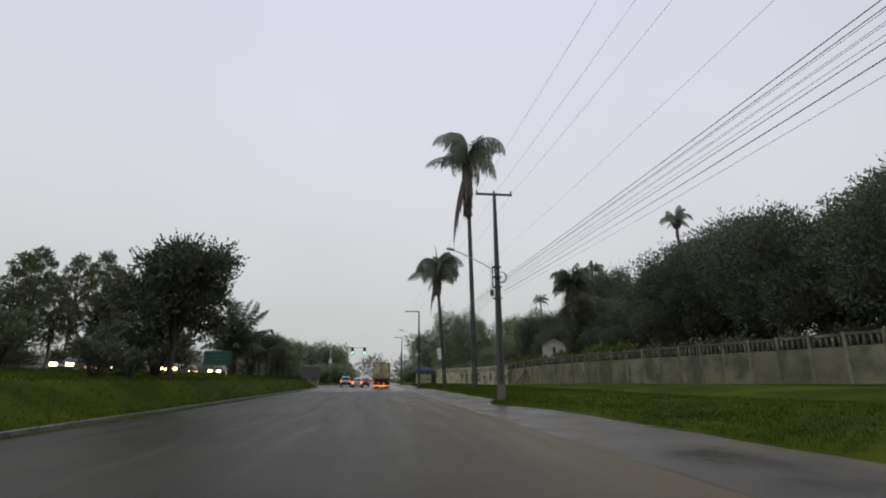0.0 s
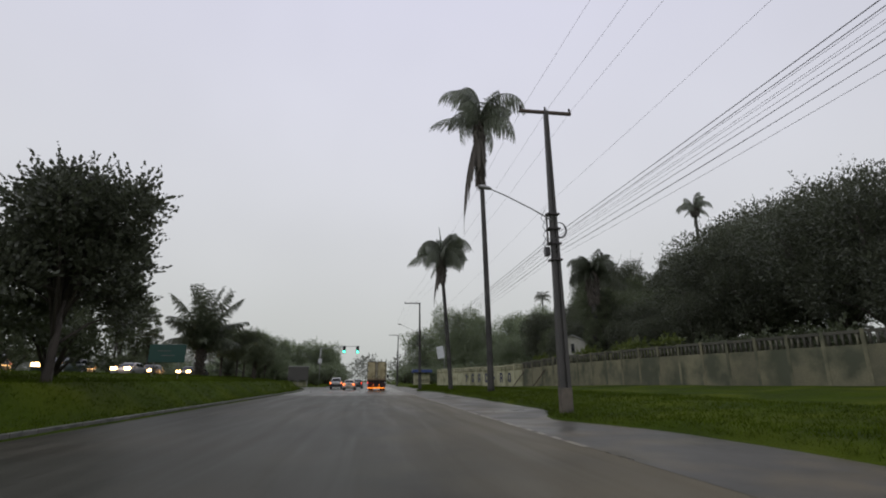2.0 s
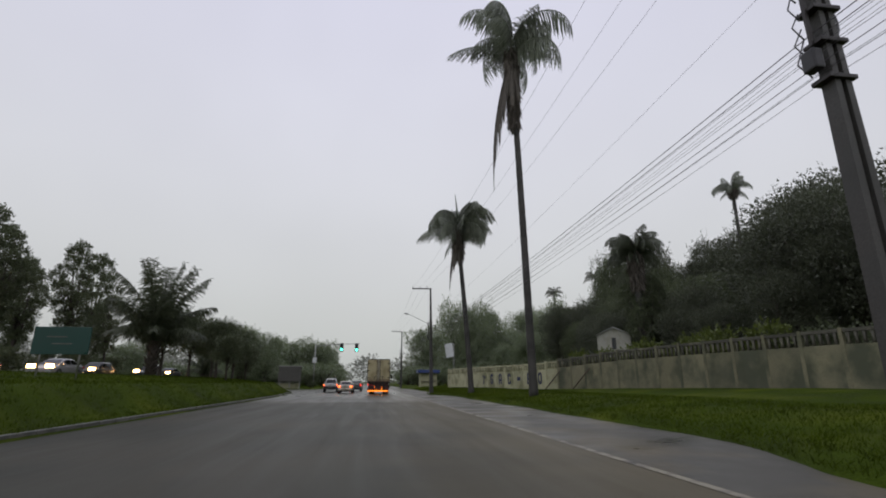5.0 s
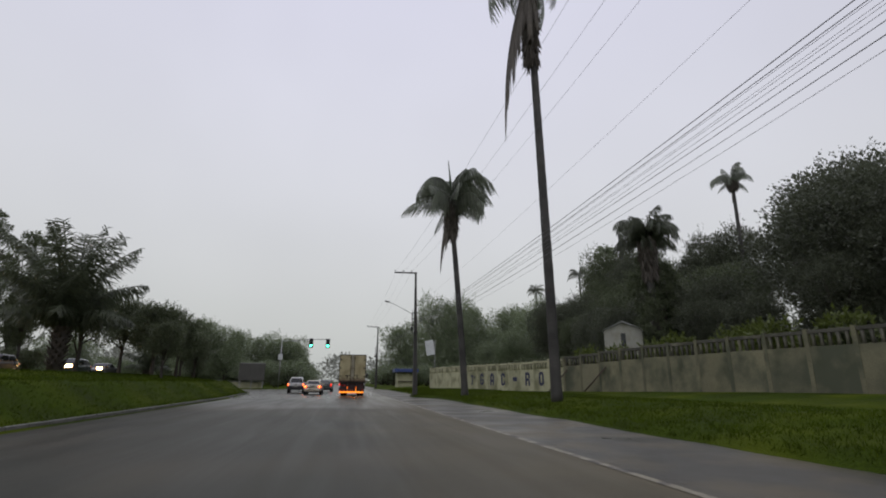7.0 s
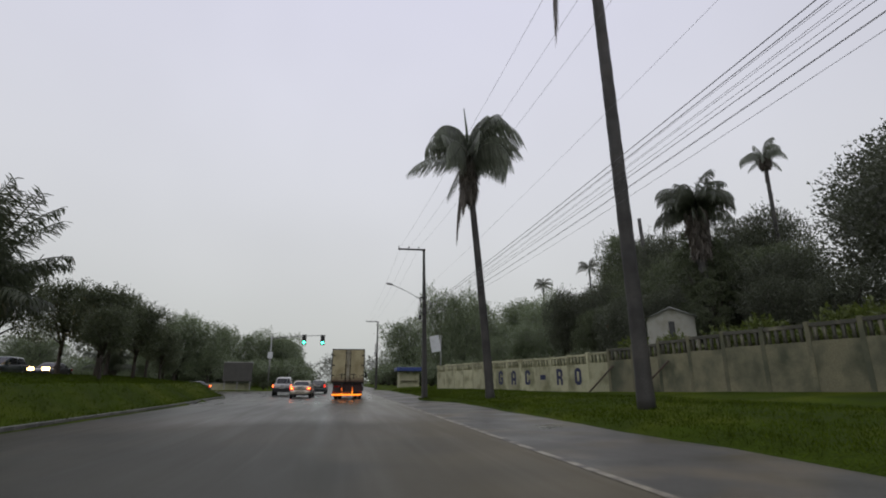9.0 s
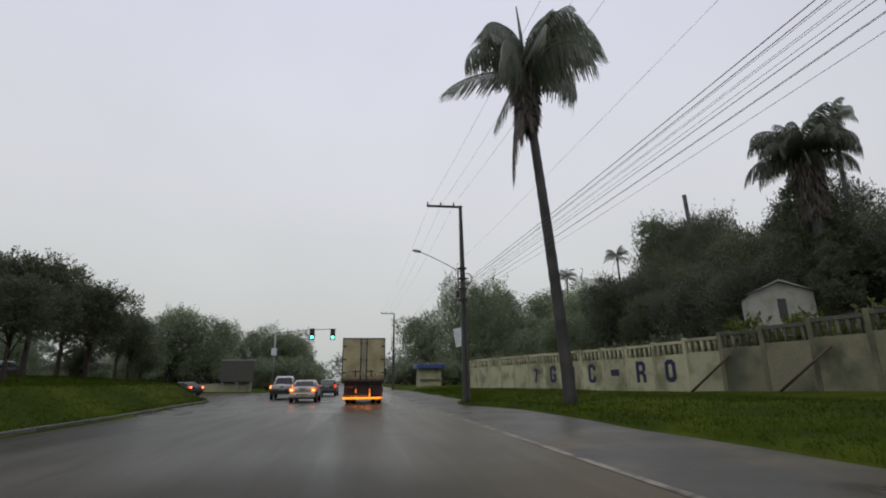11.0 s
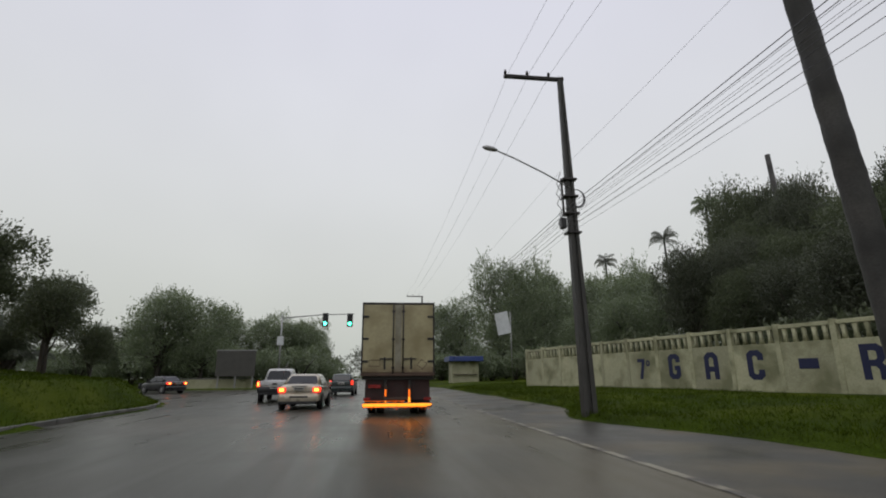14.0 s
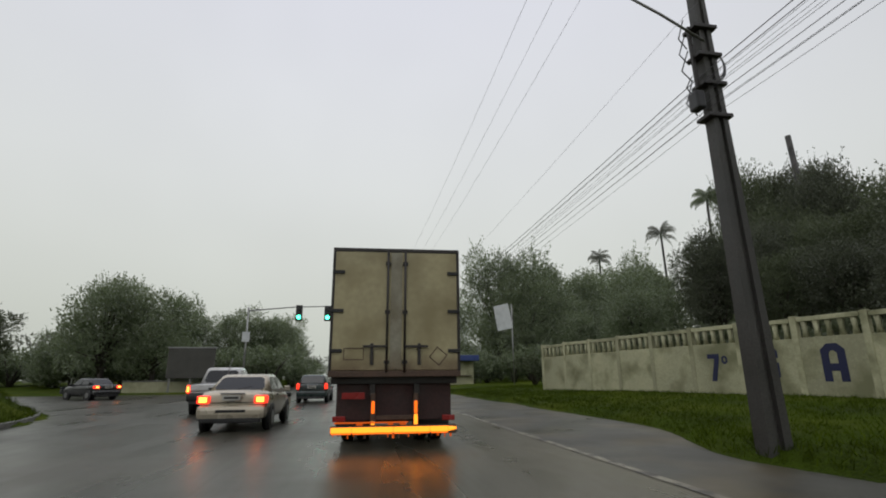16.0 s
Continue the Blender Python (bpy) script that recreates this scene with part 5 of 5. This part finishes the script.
        part("headlight", solid(min(x1, x1 - s * lens[0]), length - 0.22, low + 0.36, max(x1, x1 - s * lens[0]), length + 0.03, low + 0.36 + lens[1], 0.03), HEAD_ON if lit in ("front", "both") else GLASS, ob)
        part("mirror", solid(s * (w + 0.02) - 0.09, y3 - 0.45, z3 - 0.03, s * (w + 0.02) + 0.09, y3 - 0.33, z3 + 0.12, 0.03), paint, ob)
        part("door_handle", solid(s * w * 0.985 - 0.02, y0 + 0.9, z0 - 0.14, s * w * 0.985 + 0.02, y0 + 1.05, z0 - 0.11, 0.006), BLACK, ob)
        for ya in axles:
            part("wheel_arch", piped([(s * (w - 0.12), ya, tyre_r), (s * (w + 0.006), ya, tyre_r)], tyre_r + 0.07, 20), BLACK, ob)
            wheel(ob, s * (w - 0.095), ya, tyre_r, 0.22)
    part("underbody", solid(-w * 0.8, 0.1, low - 0.04, w * 0.8, length - 0.1, low + 0.1, 0.02), BLACK, ob)
    if bed:
        part("bed_floor", solid(-w * 0.82, 0.12, zr - 0.02, w * 0.82, bed, zr + 0.034, 0.01), BLACK, ob)
        part("tailgate", solid(-w * 0.84, -0.04, low + 0.38, w * 0.84, 0.02, zr - 0.01, 0.02), paint, ob)
        part("tailgate_handle", solid(-0.12, -0.06, zr - 0.2, 0.12, -0.035, zr - 0.12, 0.01), BLACK, ob)
    else:
        part("boot_seam", solid(-w * 0.62, -0.012, low + 0.36, w * 0.62, 0.02, low + 0.375, 0.002), BLACK, ob)
        part("boot_handle", solid(-0.3, -0.035, low + 0.575, 0.3, 0.02, low + 0.605, 0.006), ALLOY, ob)
        part("exhaust", piped([(-w * 0.5, -0.1, low - 0.03), (-w * 0.5, 0.4, low - 0.03)], 0.03, 8), STEEL, ob)
        part("rear_wiper", piped([(0.0, y0 - 0.03, z0 + 0.03), (0.32, y0 + 0.05, z0 + 0.1)], 0.008, 5), BLACK, ob)
        part("badge", solid(-0.07, -0.025, zr - 0.15, 0.07, 0.02, zr - 0.1, 0.01), ALLOY, ob)
    if rod:
        part("aerial", piped([(0.3, 0.6, zr), (0.55, 0.4, zr + 0.95)], [0.02, 0.012], 6), GALV, ob)
    return ob


SEDAN = ((0.0, 0.7, 0.34, 0.88), (0.05, 0.78, 0.3, 0.95), (0.16, 0.83, 0.26, 0.99), (0.4, 0.855, 0.23, 1.0), (0.9, 0.86, 0.22, 1.0), (2.1, 0.86, 0.2, 0.97), (3.2, 0.855, 0.2, 0.95), (3.9, 0.82, 0.22, 0.82), (4.2, 0.7, 0.3, 0.68))
SEDAN_TOP = ((0.5, 0.99), (1.2, 1.4), (2.3, 1.42), (3.25, 0.95))
HATCH = ((0.0, 0.76, 0.34, 0.98), (0.1, 0.83, 0.27, 1.02), (0.7, 0.85, 0.22, 1.0), (2.0, 0.85, 0.2, 0.96), (2.9, 0.845, 0.2, 0.94), (3.5, 0.81, 0.22, 0.84), (3.85, 0.7, 0.3, 0.68))
HATCH_TOP = ((0.04, 1.0), (0.45, 1.47), (1.95, 1.5), (2.85, 0.95))
PICKUP = ((0.0, 0.84, 0.5, 1.1), (0.06, 0.88, 0.46, 1.12), (1.6, 0.9, 0.4, 1.12), (3.2, 0.9, 0.4, 1.1), (4.0, 0.9, 0.4, 1.06), (4.8, 0.86, 0.42, 0.98), (5.1, 0.76, 0.5, 0.85))
PICKUP_TOP = ((1.55, 1.1), (1.8, 1.74), (3.0, 1.77), (3.75, 1.08))


def on_road(x, y, turn=0.0, z=0.0):
    return Matrix.Translation((x, y, z)) @ pose(0, 0, 0, 0, 0, turn)


car("beige metallic sedan with brake lights lit on the wet road", "car", on_road(-2.55, 83.0, -2), GOLD, SEDAN, SEDAN_TOP, 1.72, brake=BRAKE_ON, lamp=(0.32, 0.2, 0.68), name="sedan")
car("white double-cab pickup truck with tail lights lit", "pickup truck", on_road(-4.7, 89.6, 2), WHITE, PICKUP, PICKUP_TOP, 1.8, brake=BRAKE_ON, lamp=(0.13, 0.3, 0.78), name="pickup", tyre_r=0.36, axles=(1.05, 4.1), bed=1.5, rod=True)
car("dark green hatchback with tail lights lit", "car", on_road(-1.7, 98.0, -3), GREEN_CAR, HATCH, HATCH_TOP, 1.68, lamp=(0.16, 0.3, 0.72), name="hatchback")
car("white hatchback further along the wet road", "car", on_road(0.9, 112.0, -3), WHITE, HATCH, HATCH_TOP, 1.68, lamp=(0.16, 0.3, 0.72), name="hatchback")
car("black sedan turning away at the junction", "car", on_road(-15.6, 107.0, 52), DARK_CAR, SEDAN, SEDAN_TOP, 1.72, brake=BRAKE_ON, lamp=(0.3, 0.19, 0.74), name="sedan")
for k, (y, paint, what, hull, top) in enumerate(((44.5, DARK_CAR, "black", HATCH, HATCH_TOP), (50.5, GREEN_CAR, "dark green", SEDAN, SEDAN_TOP), (55.5, DARK_CAR, "black", HATCH, HATCH_TOP), (62.0, SILVER_CAR, "silver", SEDAN, SEDAN_TOP),
                                                 (71.0, DARK_CAR, "black", HATCH, HATCH_TOP), (78.5, GREEN_CAR, "dark green", HATCH, HATCH_TOP), (89.0, DARK_CAR, "black", SEDAN, SEDAN_TOP))):
    x = -23.2 if k % 2 else -25.0
    car(what + " oncoming car with headlights lit on the opposite carriageway", "car", on_road(x, y + 4, 180, height(x, y) + 0.04), paint, hull, top, 1.7, lit="front", name="oncoming_car", group="oncoming cars", lens=(0.46, 0.26))


def box_truck(m):
    """A box truck, its tail at y = 0 and its nose towards +y."""
    ob = thing("box_truck", "grimy cream box truck with glowing amber bar on wet road", "truck", m)
    w, z0, z1, ln = 1.25, 1.32, 3.78, 7.2
    part("cargo_box", solid(-w, 0.03, z0, w, ln, z1, 0.02), BOX, ob)
    for s, name in ((-1, "left"), (1, "right")):
        a, b = (-w + 0.05, -0.012) if s < 0 else (0.012, w - 0.05)
        door = part("rear_door", solid(a, -0.02, z0 + 0.1, b, 0.026, z1 - 0.06, 0.012), BOX, ob)
        rod = part("lock_rod", piped([(s * 0.17, -0.06, z0 + 0.06), (s * 0.17, -0.06, z1 - 0.05)], 0.022, 8), STEEL, door)
        for z in (z0 + 0.25, z0 + 1.2, z1 - 0.3):
            part("rod_guide", solid(s * 0.17 - 0.05, -0.075, z - 0.035, s * 0.17 + 0.05, -0.021, z + 0.035, 0.008), STEEL, door)
        part("lock_handle", solid(min(s * 0.17, s * 0.62), -0.085, z0 + 0.52, max(s * 0.17, s * 0.62), -0.05, z0 + 0.565, 0.008), STEEL, door)
        part("handle_keeper", solid(s * 0.45 - 0.03, -0.07, z0 + 0.2, s * 0.45 + 0.03, -0.021, z0 + 0.6, 0.01), STEEL, door)
        for z in (z0 + 0.46, z0 + 1.22, z0 + 1.98):
            part("hinge", solid(min(s * (w - 0.24), s * (w - 0.0)), -0.05, z - 0.035, max(s * (w - 0.24), s * (w - 0.0)), -0.0205, z + 0.035, 0.01), RUBBER, door)
        part("door_seal", solid(s * 0.004 if s > 0 else -0.011, -0.018, z0 + 0.1, 0.011 if s > 0 else -0.004, 0.02, z1 - 0.06), RUBBER, door)
        part("side_post", solid(min(s * w, s * (w - 0.05)), -0.028, z0, max(s * w, s * (w - 0.05)) + (0.004 if s > 0 else 0), 0.028, z1, 0.008), STEEL, ob)
    part("top_frame", solid(-w, -0.03, z1 - 0.055, w, 0.028, z1 + 0.015, 0.008), STEEL, ob)
    part("sill", solid(-w, -0.05, z0 - 0.02, w, 0.06, z0 + 0.09, 0.01), RUST, ob)
    # faint marks on the doors
    frame_mark = bmesh.new()
    for x0, x1, a, b in ((-0.98, -0.6, 0.29, 0.305), (-0.98, -0.6, 0.5, 0.515), (-0.98, -0.965, 0.29, 0.515), (-0.615, -0.6, 0.29, 0.515)):
        box(frame_mark, x0, -0.026, z0 + a, x1, -0.0205, z0 + b)
    part("door_mark", frame_mark, RUST, ob)
    diamond = bmesh.new()
    for x0, x1, c, d in ((-0.13, 0.13, 0.112, 0.13), (-0.13, 0.13, -0.13, -0.112), (-0.13, -0.112, -0.112, 0.112), (0.112, 0.13, -0.112, 0.112)):
        box(diamond, x0, -0.003, c, x1, 0.003, d, 0, Matrix.Translation((0.82, -0.0235, z0 + 0.36)) @ pose(0, 0, 0, 0, 40, 0))
    part("diamond_mark", diamond, RUST, ob)
    # chassis
    for s in (-1, 1):
        part("chassis_rail", solid(s * 0.42 - 0.05, 0.1, 0.95, s * 0.42 + 0.05, ln + 1.0, 1.17, 0.01), STEEL, ob)
        part("tail_light", solid(s * 1.02 - 0.12, 0.05, 0.5, s * 1.02 + 0.12, 0.1, 0.6, 0.015), RED_LENS, ob)
        part("mud_flap", solid(s * 0.85 - 0.3, 1.0, 0.25, s * 0.85 + 0.3, 1.02, 0.95, 0.006), RUBBER, ob)
        part("bumper_bracket", solid(s * 0.4 - 0.045, 0.06, 0.36, s * 0.4 + 0.045, 0.14, 1.0, 0.01), RUST, ob)
        # reflective tape on the brackets, its headlight glint put in as emission
        part("bracket_strip", solid(s * 0.4 - 0.035, 0.046, 0.44, s * 0.4 + 0.035, 0.0595, 0.62 if s > 0 else 0.5, 0.004), AMBER_GLOW, ob, "amber strip given a glow")
        part("bracket_strip", solid(s * 0.4 - 0.03, 0.046, 0.64, s * 0.4 + 0.03, 0.0595, 0.86, 0.004), AMBER_GLOW_LOW, ob, "amber strip given a glow")
        for y in (1.75, 6.6):
            wheel(ob, s * 0.93, y, 0.5, 0.28, RUST)
            if y < 3:
                wheel(ob, s * 0.6, y, 0.5, 0.28, RUST)
    for y in (0.25, 2.2, 4.2, 6.2):
        part("cross_member", solid(-w + 0.04, y - 0.05, 1.17, w - 0.04, y + 0.05, 1.31, 0.01), STEEL, ob)
    part("rear_axle", piped([(-0.9, 1.75, 0.5), (0, 1.75, 0.5), (0.9, 1.75, 0.5)], [0.09, 0.17, 0.09], 12), STEEL, ob)
    part("panel_behind", solid(-1.1, 0.3, 0.5, 1.1, 0.34, 1.17, 0.01), UNDERSIDE, ob)
    part("number_plate", solid(-0.98, 0.05, 0.9, -0.56, 0.065, 1.02, 0.005), RED_LENS, ob)
    bar_ = part("rear_bar", solid(-1.16, -0.02, 0.28, 1.16, 0.08, 0.43, 0.012), RUST, ob)
    lot = random.Random(4)
    part("centre_strip", solid(-0.11, -0.03, z0 + 0.12, 0.11, -0.0205, z1 - 0.07, 0.004), DOOR_STRIP, ob, "grey metal cover strip between the doors")
    tip = loft([[(1.0, -0.034, 0.318), (1.0, -0.034, 0.405), (1.0, -0.0205, 0.405), (1.0, -0.0205, 0.318)], [(1.155, -0.034, 0.352), (1.155, -0.034, 0.392), (1.155, -0.0205, 0.392), (1.155, -0.0205, 0.352)]])
    part("light_strip", tip, AMBER_GLOW, bar_, "amber strip given a glow")
    # thin strip above the bar, given a dim orange glow
    part("upper_strip", solid(-1.1, -0.012, 0.47, 0.25, -0.002, 0.5, 0.004), AMBER_GLOW_DIM, bar_)
    # the bar's orange glow put in as emitting strips, brighter above than below
    for x0, x1 in ((-1.15, -0.78), (-0.775, -0.02), (-0.015, 0.66), (0.665, 0.995)):
        part("light_strip", solid(x0, -0.035, 0.315, x1, -0.0205, 0.408, 0.006), AMBER_GLOW, bar_, "amber strip given a glow")
        part("lower_strip", solid(x0 + 0.01, -0.033, 0.286, x1 - 0.01, -0.0205, 0.312, 0.004), AMBER_GLOW_LOW, bar_, "orange strip given a dim glow")
    # added tabs for the orange fringe below the bar; most glow, some rust-coloured
    x = -1.12
    while x < 1.1:
        part("drip_tab", solid(x, -0.01, 0.279 - lot.uniform(0.02, 0.075), x + lot.uniform(0.015, 0.05), 0.0, 0.279), AMBER_GLOW_DIM if lot.random() < 0.6 else RUST, bar_)
        x += lot.uniform(0.07, 0.2)
    # glow patches added above the bar, small emitters that are no lamps
    for x0, x1 in ((-0.7, -0.58), (-0.12, -0.02), (0.1, 0.22)):
        part("lit_patch", solid(x0, 0.025, 0.432, x1, 0.0395, 0.468, 0.004), AMBER_GLOW_DIM, bar_)
    part("cross_strip", solid(-0.34, 0.08, 0.52, 0.34, 0.12, 0.6, 0.008), RUST, ob)
    # spare wheel and tank under the body
    part("spare_wheel", piped([(0, 0.9, 0.95), (0, 0.9, 1.14)], [0.44, 0.44], 22), RUBBER, ob)
    part("fuel_tank", piped([(0.95, 3.6, 0.75), (0.95, 4.9, 0.75)], 0.27, 14), STEEL, ob)
    # cab
    cab = loft([[(-1.18, ln + 0.25, 0.55), (1.18, ln + 0.25, 0.55), (1.18, ln + 0.25, 2.75), (-1.18, ln + 0.25, 2.75)],
                [(-1.2, ln + 1.2, 0.5), (1.2, ln + 1.2, 0.5), (1.2, ln + 1.2, 2.8), (-1.2, ln + 1.2, 2.8)],
                [(-1.15, ln + 2.0, 0.5), (1.15, ln + 2.0, 0.5), (1.05, ln + 1.75, 2.65), (-1.05, ln + 1.75, 2.65)]])
    for f in cab.faces:
        f.smooth = False
    part("cab", cab, WHITE, ob)
    for s in (-1, 1):
        part("cab_mirror", solid(s * 1.38 - 0.09, ln + 1.55, 1.7, s * 1.38 + 0.09, ln + 1.62, 2.2, 0.02), BLACK, ob)
        part("mirror_arm", piped([(s * 1.18, ln + 1.6, 2.1), (s * 1.38, ln + 1.6, 2.1)], 0.02, 6), BLACK, ob)
    return ob


box_truck(on_road(1.2, 78.9, -3))


# ---- kerb stones ----
kerb = tagged(thing("kerb", "grey concrete kerb along the grass median", "kerb"), kind="structure")
stone = part("kerb_stone", solid(-0.14, 0.01, -0.2, 0.0, 0.99, 0.15, 0.02), KERB, kerb)
stone.matrix_basis = on_road(kerb_left(-2) , -2)
y = -1.0
while y < 99.5:
    a, b = kerb_left(y), kerb_left(min(101, y + 0.5))
    turn = math.degrees(math.atan2(-(b - a), 0.5))
    again(stone, kerb, on_road(a, y, turn))
    y += max(0.25, math.cos(radians(turn)))
